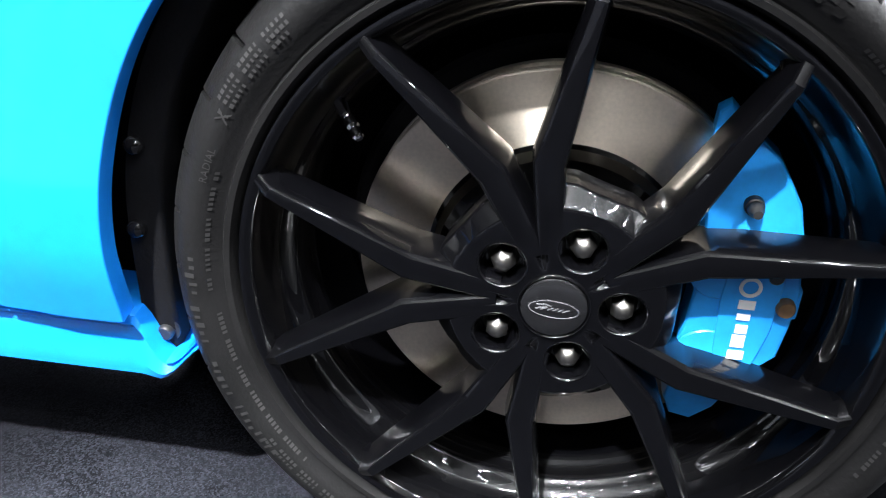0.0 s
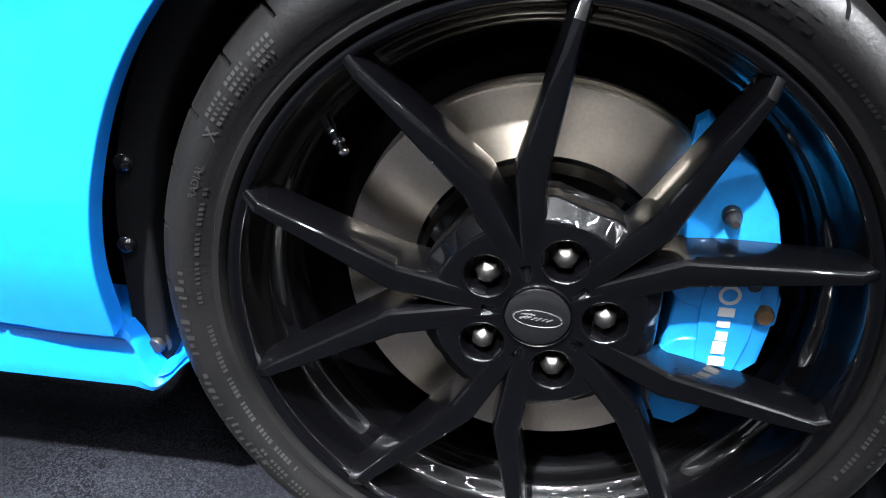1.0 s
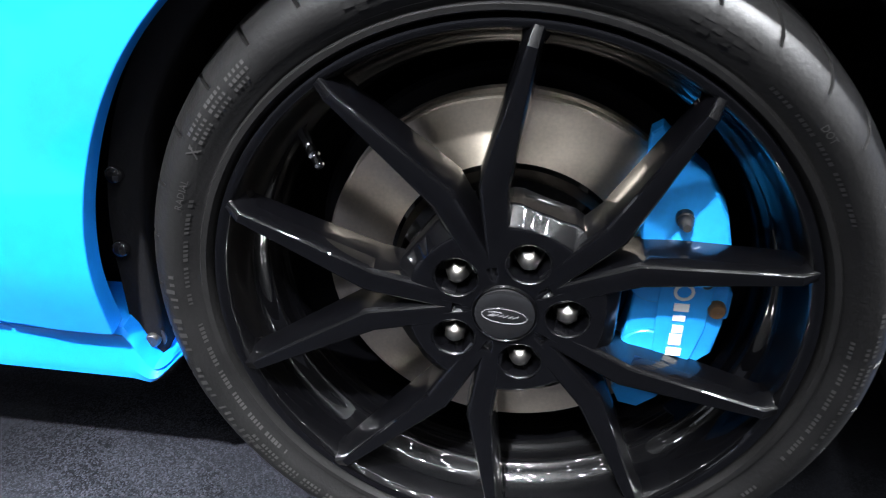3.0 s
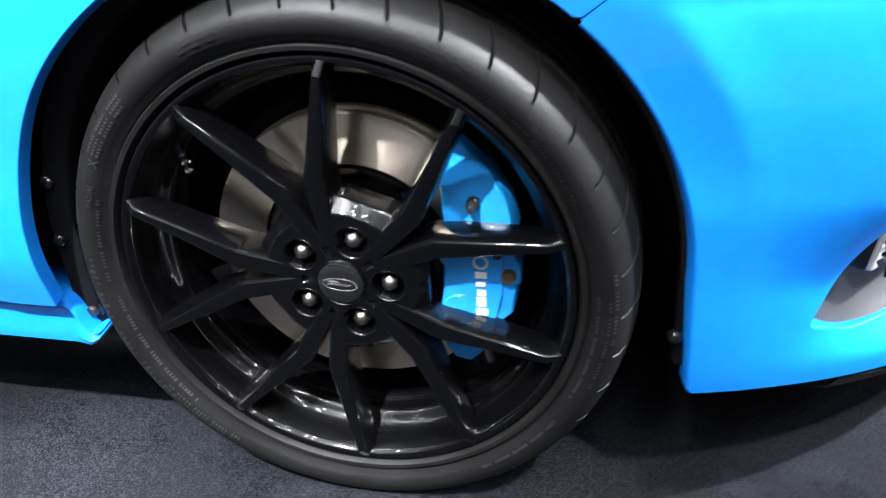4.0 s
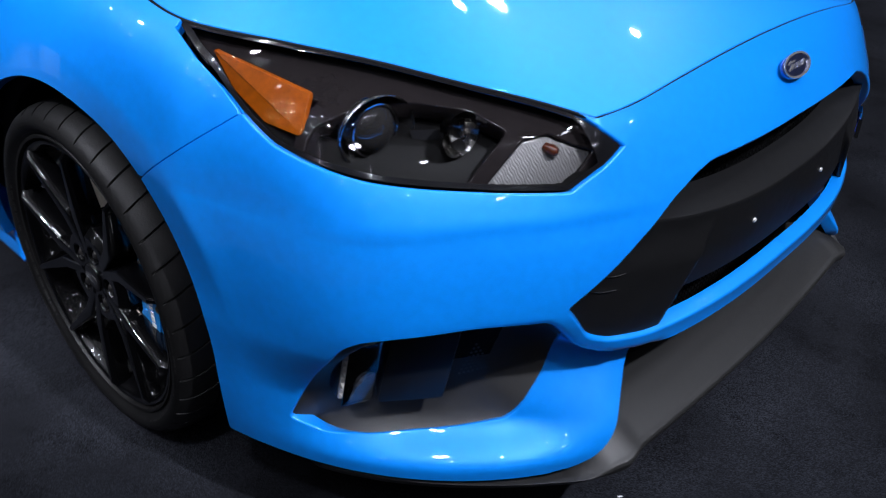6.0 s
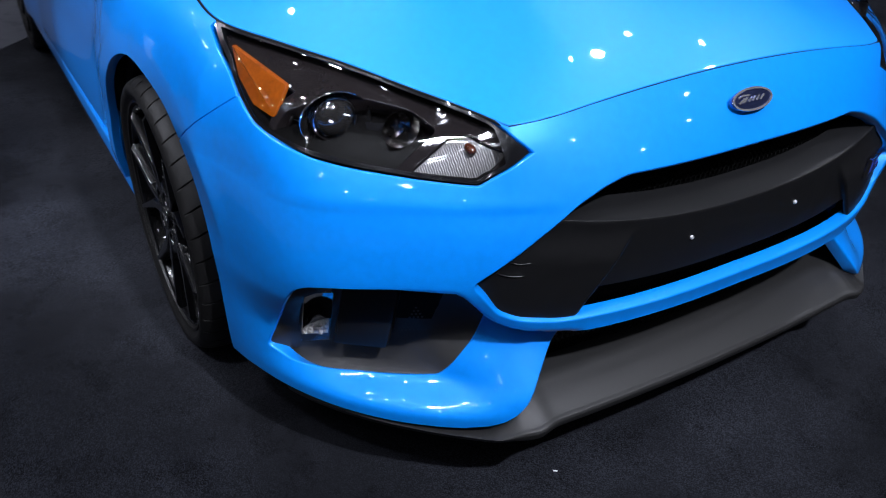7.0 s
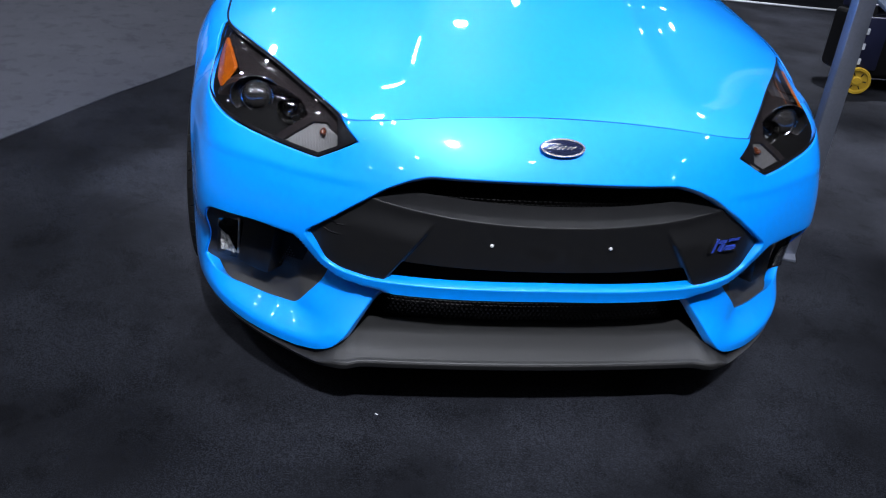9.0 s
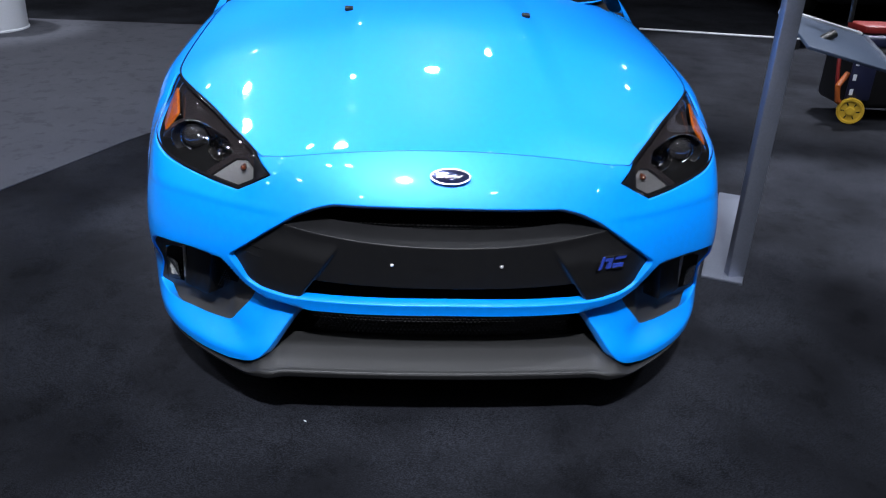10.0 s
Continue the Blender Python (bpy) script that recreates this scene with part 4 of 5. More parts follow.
for sign in (-1, 1):
    region = BODY.keep(lambda x, q, z, y: least(inside(q - x, z, POCKET, 0.008), sign * y - 0.3, x - 0.3))
    pocket = part("fog_lamp_surround", region.moved(pocket_floor).mesh("fog_lamp_surround", POCKET_LIT), car, "plastic fog-lamp pocket toned lighter for its lit floor")

    def at_pocket(u, z, deep):
        """A place in the pocket at u = |y| - x and a depth behind the skin."""
        ph = np.linspace(0.2, 1.5, 600)
        x, q = contour(z, ph)
        i = int(np.argmin(np.abs(q - x - u)))
        t = Vector((x[i + 1] - x[i - 1], sign * (q[i + 1] - q[i - 1]), 0)).normalized()
        nrm = Vector((0, 0, 1)).cross(t) * (1 if sign < 0 else -1)
        if nrm.x < 0:
            nrm = -nrm
        return Vector((x[i], sign * q[i], z)) - nrm * deep, t, nrm

    # lamp: leaning clear unit with a round lens over a chrome cup
    up = Vector((0, 0, 1))
    axis = Vector((0.16, -0.06 * sign, 0.98)).normalized()
    nrm = Vector((1, 0.30 * sign, 0))
    nrm = (nrm - axis * nrm.dot(axis)).normalized()
    basis = Matrix((axis.cross(nrm), axis, nrm)).transposed().to_4x4()
    place = Matrix.Translation(Vector((0.594, sign * 0.742, 0.354)) - nrm * 0.024) @ basis
    lamp_ob = part("fog_lamp", bm_mesh("fog_lamp", box_bm(0.054, 0.116, 0.030, 0.006, 2, (0, 0, -0.012)), BLACK_SATIN), pocket, "clear upright fog lamp with a chrome bowl", place)
    part("fog_reflector", bm_mesh("fog_reflector", box_bm(0.050, 0.112, 0.006, 0.0025, 2, (0, 0, 0.004)), FACET), lamp_ob, "chrome reflector plate")
    facets = bmesh.new()
    rnd = random.Random(5)
    for i in range(5):
        for k in range(10):
            cx, cy, hx, hy = (i - 2) * 0.0098, (k - 4.5) * 0.0110, 0.0049, 0.0055
            if math.hypot(cx, cy - 0.030) < 0.012:
                continue
            base = [facets.verts.new((cx + a * hx, cy + b * hy, 0.0068)) for a, b in ((-1, -1), (1, -1), (1, 1), (-1, 1))]
            tip = facets.verts.new((cx + rnd.uniform(-0.003, 0.003), cy + rnd.uniform(-0.004, 0.0), 0.0068 + rnd.uniform(0.002, 0.006)))
            for a in range(4):
                facets.faces.new((base[a], base[(a + 1) % 4], tip))
    part("faceted_plate", bm_mesh("faceted_plate", facets, FACET, 5), lamp_ob, "faceted chrome", kind="stuff")
    bowl = revolved("fog_bowl", [(0.0215, 0.002), (0.0210, -0.010), (0.0200, -0.0115), (0.0185, -0.0095), (0.0120, -0.002), (0.0050, 0.001), (0.0001, 0.0015)], FACET, 14, 8)
    for dy in (0.028, -0.022):
        part("fog_bowl", bowl, lamp_ob, "faceted chrome bowl", pose(0, dy, 0.006, 90, 0, 0))
    part("fog_bulb", revolved("fog_bulb", [(0.0001, -0.008), (0.003, -0.007), (0.0042, -0.003), (0.0044, 0.004)], CHROME, 14, 60), lamp_ob, "small chrome bulb cap", pose(0, 0.028, 0.006, 90, 0, 0))
    for dx, dy in ((-0.008, -0.026), (0.007, -0.031), (0.001, -0.038)):
        stud = revolved("fog_bulb", [(0.0001, -0.008), (0.003, -0.007), (0.0042, -0.003), (0.0044, 0.004)], CHROME, 14, 60)
        part("fog_bulb", stud, lamp_ob, "small chrome bulb cap", pose(dx, dy, 0.008, 90, 0, 0))
    glass = part("fog_lens", bm_mesh("fog_lens", box_bm(0.052, 0.114, 0.003, 0.0012, 2, (0, 0, 0.0215)), LENS), lamp_ob, "clear lens")
    glass.visible_shadow = False
    o2, t2, n2 = at_pocket(0.020, 0.374, 0.060)
    b2 = Matrix((t2, up, n2)).transposed().to_4x4()
    bm = box_bm(0.104, 0.168, 0.06, 0.008, 2)
    lean = 0.20 if t2.y * sign < 0 else -0.20  # its top leans towards the grille
    for v in bm.verts:
        v.co.x += lean * v.co.y
    part("duct_block", bm_mesh("duct_block", bm, BLACK_SATIN), pocket, "satin black block in the pocket", Matrix.Translation(o2) @ b2 @ pose(0, 0, 0, 0, 0, 0))

    # a small patch of fine mesh on the wall towards the grille
    bm = bmesh.new()
    o3, t3, n3 = at_pocket(-0.105, 0.350, 0.036)
    for i in range(8):
        for k in range(8 - i):
            c = Vector(((i - 3 + 0.5 * k) * 0.0075 * (1 if t3.y * sign < 0 else -1), (k - 3.5) * 0.0070, 0))
            cell = [bm.verts.new(c + Vector((0.0024 * math.cos(a), 0.0024 * math.sin(a), 0.002))) for a in np.linspace(0, 2 * math.pi, 7)[:-1]]
            bm.faces.new(cell)
    part("duct_mesh", bm_mesh("duct_mesh", bm, DARK_STEEL), pocket, "fine perforated mesh", Matrix.Translation(o3) @ Matrix((t3, up, n3)).transposed().to_4x4(), kind="stuff")

AMBER_LINE = [(0.327, 0.787), (0.405, 0.773), (0.490, 0.757), (0.506, 0.711), (0.450, 0.719), (0.385, 0.748)]
AMBER_HOLE = [(0.320, 0.790), (0.405, 0.776), (0.492, 0.760), (0.509, 0.690), (0.44, 0.690), (0.36, 0.740)]

# headlamps: clear cover cut from the skin, black housing, projector, chrome bowl, amber reflector, ribbed marker
for sign in (-1, 1):
    cover = BODY.keep(lambda x, q, z, y: least(in_lamp(x, q, z) - SEAM * 2, sign * y - 0.2))
    lamp_ob = part("headlamp", cover.moved(lambda v, n: -n * (0.010 + 0.050 * step(0.0, 0.035, least(in_lamp(v[:, 0], np.abs(v[:, 1]), v[:, 2]), hood_gap(v[:, 0], np.abs(v[:, 1])))))[:, None]).mesh("headlamp", LAMP_DARK), car, "dark headlamp with a projector and an amber reflector")
    glass = part("lamp_cover", cover.mesh("lamp_cover", LENS), lamp_ob, "clear lamp cover")
    glass.visible_shadow = False
    border = cover.keep(lambda x, q, z, y: np.maximum(0.009 - least(in_lamp(x, q, z), hood_gap(x, q) * 1.2), 0.482 - q))
    part("lamp_border", border.moved(lambda v, n: -n * 0.0015).mesh("lamp_border", BLACK_GLOSS), lamp_ob, "black border of the cover")
    amber = prism("amber_reflector", rounded([(x, z) for x, z in AMBER_LINE], 0.006), -0.004, 0.004, AMBER, 0.0015)
    for v in amber.vertices:  # it leans in towards its top
        v.co.y = sign * (0.753 - 0.38 * (v.co.x - 0.506) - 0.85 * (v.co.z - 0.711) + v.co.y)
    if sign > 0:
        amber.flip_normals()
    part("amber_reflector", amber, lamp_ob, "ribbed amber reflector")

    def lamp_at(x, z, deep):
        i = int(np.argmin((BODY.v[:, 0] - x) ** 2 + (BODY.v[:, 2] - z) ** 2 + 9 * (BODY.v[:, 1] * sign < 0.2)))
        return Vector(BODY.v[i]) - Vector((deep * 0.75, sign * deep * 0.60, deep * 0.25))

    ahead = Vector((1, 0.10 * sign, -0.03)).normalized()
    # a gloss black bezel with holes for the lamps, each hole with a thin bright rim
    MARK = [(0.706, 0.659), (0.710, 0.716), (0.728, 0.722), (0.783, 0.695), (0.780, 0.656), (0.740, 0.655)]

    WINDOW = rounded([(0.524, 0.660), (0.519, 0.735), (0.535, 0.757), (0.575, 0.757), (0.640, 0.746), (0.694, 0.724), (0.692, 0.640), (0.600, 0.640)], 0.012)

    def holes(x, z):
        return least(-inside(x, z, WINDOW), -inside(x, z, MARK), -inside(x, z, [(x_ + 0.004 * (x_ > 0.45), z_) for x_, z_ in AMBER_HOLE]))

    bezel = cover.keep(lambda x, q, z, y: holes(x, z))
    part("bezel", bezel.moved(lambda v, n: -n * 0.018).mesh("bezel", BEZEL, lip=0.03, roll=0.003), lamp_ob, "gloss black bezel")
    def facing(o, d=ahead):
        return Matrix.Translation(o) @ d.to_track_quat("-Y", "Z").to_matrix().to_4x4()

    # projector: an oval dark bowl with a thin bright rim round a ringed glass lens
    o = Vector((0.558, sign * 0.668, 0.708))
    bowl = revolved("projector_bowl", [(0.0620, 0.004), (0.0615, -0.001), (0.0605, -0.0016), (0.0595, -0.0006), (0.0570, 0.010), (0.0500, 0.021), (0.0440, 0.026), (0.036, 0.027)], SMOKED, 56, 40)
    part("projector_bowl", bowl, lamp_ob, "smoked chrome projector bowl", facing(o) @ Matrix.Diagonal((1.0, 1.0, 0.80, 1.0)))
    part("bowl_rim", revolved("bowl_rim", [(0.0608, -0.0010), (0.0614, -0.0026), (0.0622, -0.0026), (0.0628, -0.0010)], RING_CHROME, 56, 60), lamp_ob, "thin chrome rim", facing(o) @ Matrix.Diagonal((1.0, 1.0, 0.80, 1.0)))
    eye_ = revolved("projector", [(0.0001, -0.010), (0.010, -0.0092), (0.020, -0.0065), (0.028, -0.001), (0.0335, 0.006), (0.0345, 0.010)], PROJECTOR, 40, 50)
    part("projector", eye_, lamp_ob, "dark glass projector lens", facing(o))
    part("projector_ring", revolved("projector_ring", [(0.0345, 0.010), (0.0350, 0.004), (0.0362, 0.0028), (0.0384, 0.0032), (0.0396, 0.006), (0.0400, 0.026)], RING_CHROME, 48, 40), lamp_ob, "chrome ring round the lens", facing(o))
    o = lamp_at(0.660, 0.714, 0.040)
    cup = revolved("high_beam_bowl", [(0.033, -0.003), (0.031, 0.0), (0.024, 0.016), (0.010, 0.026), (0.0001, 0.028)], CRINKLE, 22, 12)
    part("high_beam_bowl", cup, lamp_ob, "faceted chrome bowl", facing(o))
    bulb = revolved("bulb", [(0.0001, -0.010), (0.005, -0.008), (0.006, 0.0), (0.006, 0.03)], CHROME, 16, 50)
    part("bulb", bulb, lamp_ob, "bulb cap", facing(o))
    marker = cover.keep(lambda x, q, z, y: inside(x, z, [(0.709, 0.662), (0.713, 0.713), (0.728, 0.718), (0.780, 0.693), (0.776, 0.660), (0.740, 0.658)]))
    ribbed = marker.moved(lambda v, n: -n * (0.024 + 0.0012 * np.sin(np.abs(v[:, 1]) * 620))[:, None])
    part("marker_lamp", ribbed.mesh("marker_lamp", RIBBED, lip=0.012), lamp_ob, "ribbed clear marker lamp")
    part("marker_bulb", revolved("marker_bulb", [(0.0001, -0.010), (0.006, -0.008), (0.008, 0.0), (0.007, 0.012)], AMBER_DULL, 16, 60), lamp_ob, "amber bulb", facing(lamp_at(0.745, 0.694, 0.020)))

# washer jets, wipers and the scuttle
for sign in (-1, 1):
    jet = bm_mesh("washer_jet", box_bm(0.022, 0.026, 0.012, 0.004, 2), BLACK_SATIN)
    part("washer_jet", jet, car, "small black washer jet", pose(0.10, sign * 0.275, float(hood_z(np.array(0.10), np.array(0.275))) + 0.004, 0, 14, 0))
part("scuttle", lattice(0, 1, -0.66, 0.66, 8, 60, lambda y, s: (-0.20 - 0.16 * s - 0.16 * (np.abs(y) / 0.7) ** 2, 1.005 + 0.03 * s - 0.10 * (y / 0.7) ** 2 * 0.6)).mesh("scuttle", BLACK_SATIN, flip=True), car, "black plastic scuttle")
for y0, y1 in ((0.55, -0.05), (-0.02, -0.58)):
    pts = [(-0.30 - 0.10 * (y / 0.7) ** 2 - 0.02 * k, y, 1.055 - 0.05 * (y / 0.7) ** 2 + 0.006 * math.sin(k * 3.1)) for k, y in zip(np.linspace(0, 1, 10), np.linspace(y0, y1, 10))]
    part("wiper", tube("wiper", pts, 0.007, BLACK_SATIN, 8), car, "black wiper arm")

# ---- the car: wheels and brakes ----
FACE = -0.866   # y of the wheel's middle face on the near side; wheel meshes are built about (0, FACE, HUB)
LUGS = [math.radians(-1 + 72 * k) for k in range(5)]


def tyre_mesh():
    """Sidewall with a rim guard, shoulder with cut slots, tread with round grooves."""
    out = [(0.2575, 0.010), (0.2615, -0.004), (0.2640, -0.0095), (0.2685, -0.0105), (0.2705, -0.0065), (0.2725, -0.0070), (0.2800, -0.0145), (0.2890, -0.0185), (0.2970, -0.0180),
           (0.3040, -0.0140), (0.3100, -0.0080), (0.3150, 0.0010), (0.3185, 0.0110), (0.3210, 0.0240), (0.3225, 0.0400), (0.3230, 0.0500), (0.3150, 0.0515), (0.3150, 0.0590), (0.3232, 0.0605),
           (0.3235, 0.0820), (0.3155, 0.0835), (0.3155, 0.0930), (0.3235, 0.0945), (0.3235, 0.1180), (0.3155, 0.1195), (0.3155, 0.1290), (0.3235, 0.1305), (0.3230, 0.1600), (0.3180, 0.1820), (0.3040, 0.2000), (0.2800, 0.2060), (0.2580, 0.1900)]
    n, sub = 38, [0.0, 0.25, 0.50, 0.75, 0.86, 0.885, 0.915, 0.94]
    verts, faces = [], []
    k = len(out)
    for i in range(n):
        for s in sub:
            for r, y in out:
                skew = 0.35 * np.clip((y - 0.0) / 0.05, -0.4, 1.0)
                a = 2 * math.pi * (i + s + skew) / n
                cut = 0.0075 if abs(s - 0.90) < 0.02 and 0.3085 < r and -0.009 < y < 0.048 and r > 0.3090 else 0.0
                rr = r - cut
                verts.append((rr * math.cos(a), y + cut * 0.4 * (y < 0.01), rr * math.sin(a)))
    m = n * len(sub)
    for i in range(m):
        j = (i + 1) % m
        for p in range(k - 1):
            faces.append((i * k + p, i * k + p + 1, j * k + p + 1, j * k + p))
    bm = bmesh.new()
    vs = [bm.verts.new(v) for v in verts]
    for f in faces:
        bm.faces.new([vs[q] for q in f])
    return bm_mesh("tyre", bm, RUBBER, 32)


def on_sidewall(items, name, mat, raise_=0.0006):
    """Raised marks on the sidewall: (text or None, angle in degrees, radius, height, length, flip)."""
    bm = bmesh.new()
    prof = smooth_line([(0.270, -0.0068), (0.2725, -0.0072), (0.280, -0.0145), (0.289, -0.0185), (0.297, -0.018), (0.304, -0.014), (0.312, -0.0055)])
    for text, ang, rad, h, length, flip in items:
        if text:
            verts, faces = lettering(text, h * 1.35)
            width = max(v[0] for v in verts) - min(v[0] for v in verts)
            verts = [(v[0] * length / width, v[1]) for v in verts]
        else:
            verts, faces = [(length * (i / 4 - 0.5), h * (k - 0.5)) for i in range(5) for k in range(2)], [(2 * i, 2 * i + 2, 2 * i + 3, 2 * i + 1) for i in range(4)]
        vs = []
        for u, v in (w[:2] for w in verts):
            r = rad + (v if not flip else -v)
            a = math.radians(ang) + (-u if not flip else u) / rad
            vs.append(bm.verts.new((r * math.cos(a), float(prof(r)) - raise_, r * math.sin(a))))
        for f in faces:
            try:
                bm.faces.new([vs[i] for i in f])
            except ValueError:
                pass
    me = bm_mesh(name, bm, mat, 80)
    return me


def spoke_mesh(theta, side):
    """One of a pair: it leaves the nut boss, kinks, and runs out to the rim."""
    nodes = [(0.046, 28.0, 0.0015, 0.0100, 0.0125), (0.121, 25.8, -0.0034, 0.0118, 0.0140), (0.240, 16.8, -0.0140, 0.0054, 0.0088), (0.2535, 16.1, -0.0062, 0.0046, 0.0130)]
    pts = []
    for (r0, o0, *c0), (r1, o1, *c1) in zip(nodes, nodes[1:]):
        a0, a1 = theta + side * math.radians(o0), theta + side * math.radians(o1)
        for k in ((0.0, 0.5, 0.93) if r0 < 0.1 else (0.0, 0.06, 0.3, 0.6, 0.9)) if r0 < 0.24 else (0.0, 1.0):
            y, w, wb = (u + (v - u) * k for u, v in zip(c0, c1))
            x, z = (r0 * f(a0) * (1 - k) + r1 * f(a1) * k for f in (math.cos, math.sin))
            pts.append((Vector((x, y, z)), w, wb, math.hypot(x, z)))
    bm = bmesh.new()
    rings = []
    for i, (p, w, wb, r) in enumerate(pts):
        d = (pts[min(i + 1, len(pts) - 1)][0] - pts[max(i - 1, 0)][0])
        d.y = 0
        d.normalize()
        across = Vector((-d.z, 0, d.x))
        deep = 0.046 - 0.10 * max(0, r - 0.12)
        half_sec = [(w * 0.40, 0.0), (w * 0.74, 0.0004), (w * 0.90, 0.0016), (w * 1.03, 0.0042), (wb, deep * 0.6), (wb * 0.9, deep)]
        sec = [(-s, t) for s, t in half_sec[::-1]] + half_sec
        rings.append([bm.verts.new(p + across * s + Vector((0, t, 0))) for s, t in sec])
    for a, b in zip(rings, rings[1:]):
        for k in range(len(a)):
            bm.faces.new((a[k], a[(k + 1) % len(a)], b[(k + 1) % len(a)], b[k]))
    bm.faces.new(rings[0][::-1])
    bm.faces.new(rings[-1])
    return bm_mesh("spoke", bm, RIM_BLACK, 24)


def hub_mesh():
    """The wheel's middle: a lobed face with sunken nut seats."""
    na, nr = 360, 60
    verts, faces = [], []
    for i in range(na):
        a = 2 * math.pi * i / na
        near = min(abs((a - t + math.pi) % (2 * math.pi) - math.pi) for t in LUGS)
        edge = min(0.097 / math.cos(min(near, 0.36)), 0.100) - 0.034 * float(step(0.575, 0.605, near))
        for k in range(nr):
            r = edge * k / (nr - 1)
            x, z = r * math.cos(a), r * math.sin(a)
            y = 0.0015 + 0.004 * float(step(0.0, 0.03, 0.03 - r)) - 0.001 * (r / 0.09)
            # the web between a pair of spokes falls away outwards, with a shallow crease in its middle
            y += (0.0135 - 0.002 * min(near / 0.10, 1.0)) * max(0.0, (r - 0.0855) / 0.0115) * float(step(0.44, 0.34, near))
            # a trough beside each spoke's root
            y += 0.006 * float(step(0.50, 0.60, near)) * float(step(0.030, 0.050, r))
            for t in LUGS:
                d = math.hypot(x - 0.054 * math.cos(t), z - 0.054 * math.sin(t))
                y += 0.034 * float(step(0.0192, 0.0182, d))
            verts.append((x, y, z))
        verts.append((edge * 1.006 * math.cos(a), y + 0.0022, edge * 1.006 * math.sin(a)))
        verts.append((edge * 0.98 * math.cos(a), 0.050, edge * 0.98 * math.sin(a)))
    k = nr + 2
    for i in range(na):
        j = (i + 1) % na
        for p in range(k - 1):
            faces.append((i * k + p, i * k + p + 1, j * k + p + 1, j * k + p) if p else (i * k, i * k + 1, j * k + 1))
    bm = bmesh.new()
    vs = [bm.verts.new(v) for v in verts]
    for f in faces:
        bm.faces.new([vs[q] for q in f])
    bmesh.ops.remove_doubles(bm, verts=bm.verts, dist=1e-6)
    return bm_mesh("hub", bm, RIM_BLACK, 40)


BARREL = revolved("wheel", [(0.2590, 0.012), (0.2592, -0.002), (0.2575, -0.0052), (0.2540, -0.0055), (0.2500, -0.0035), (0.2475, 0.002), (0.2440, 0.012), (0.2415, 0.022), (0.2385, 0.031), (0.2350, 0.0375),
                            (0.2300, 0.0420), (0.2262, 0.0450), (0.2240, 0.0490), (0.2230, 0.0550), (0.2218, 0.0605), (0.2195, 0.0650), (0.2170, 0.0690), (0.2160, 0.075), (0.2150, 0.140), (0.2190, 0.170), (0.2460, 0.186), (0.2585, 0.190), (0.2600, 0.180),
                            (0.2400, 0.170), (0.2300, 0.100), (0.2400, 0.050), (0.2590, 0.012)], RIM_BLACK, 144, 40)
TYRE, HUBM = tyre_mesh(), hub_mesh()
SPOKES = [spoke_mesh(t, s) for t in LUGS for s in (-1, 1)]
SEAT = revolved("nut_seat", [(0.0205, 0.0045), (0.0203, 0.0016), (0.0196, 0.0006), (0.0188, 0.0012), (0.0182, 0.0026), (0.0178, 0.0050), (0.0170, 0.012), (0.0166, 0.0265), (0.0001, 0.027)], RIM_BLACK, 48, 45)
CAP = revolved("centre_cap", [(0.0001, -0.0036), (0.015, -0.0035), (0.0245, -0.0030), (0.0262, -0.0018), (0.0268, 0.001), (0.0268, 0.008)], CAP_BLACK, 48, 40)
CAP_RING = revolved("cap_ring", [(0.0272, 0.001), (0.0276, -0.0015), (0.0285, -0.0020), (0.0291, -0.0008), (0.0292, 0.003)], RIM_BLACK, 48, 60)


def nut_mesh():
    bm = bmesh.new()
    prof = [(0.0001, -0.0160), (0.0020, -0.0158), (0.0050, -0.0140), (0.0078, -0.0112), (0.0087, -0.0092), (0.0090, 0.001), (0.0120, 0.003), (0.0122, 0.008)]
    rings = []
    for r, y in prof:
        hexed = 0.0085 < r < 0.0115
        rings.append([bm.verts.new((r * (1 / math.cos(((k * 10 + 30) % 60 - 30) * math.pi / 180) if hexed else 1.06) * math.cos(math.radians(10 * k)), y, r * (1 / math.cos(((k * 10 + 30) % 60 - 30) * math.pi / 180) if hexed else 1.06) * math.sin(math.radians(10 * k)))) for k in range(36)])
    for a, b in zip(rings, rings[1:]):
        for k in range(36):
            bm.faces.new((a[k], a[(k + 1) % 36], b[(k + 1) % 36], b[k]))
    bmesh.ops.remove_doubles(bm, verts=bm.verts, dist=1e-6)
    return bm_mesh("lug_nut", bm, NUT, 33)


NUTM = nut_mesh()
VALVE = revolved("valve", [(0.0001, -0.030), (0.0030, -0.0298), (0.0042, -0.028), (0.0042, -0.020), (0.0036, -0.019), (0.0052, -0.017), (0.0052, -0.010), (0.0040, -0.008), (0.0055, -0.004), (0.0055, 0.010)], CHROME, 20, 30)
random.seed(4)
SCRIPT = [(None, 176 + k * 1.55, 0.2935 + random.uniform(-0.0018, 0.0018), random.uniform(0.004, 0.0095), random.uniform(0.002, 0.0052), False) for k in range(27) if k not in (5, 11, 12, 18)]
SMALL = [(None, a + k * 0.95, r, 0.0030, random.uniform(0.0018, 0.0036), False) for a, c, r in ((133, 17, 0.299), (133, 19, 0.2935), (134, 18, 0.288), (160, 24, 0.280), (186, 38, 0.2775), (214, 22, 0.291), (214, 24, 0.286), (25, 30, 0.281), (340, 24, 0.293), (335, 30, 0.281), (352, 18, 0.299), (303, 26, 0.284)) for k in range(c) if (k * 7 + int(a)) % 6]
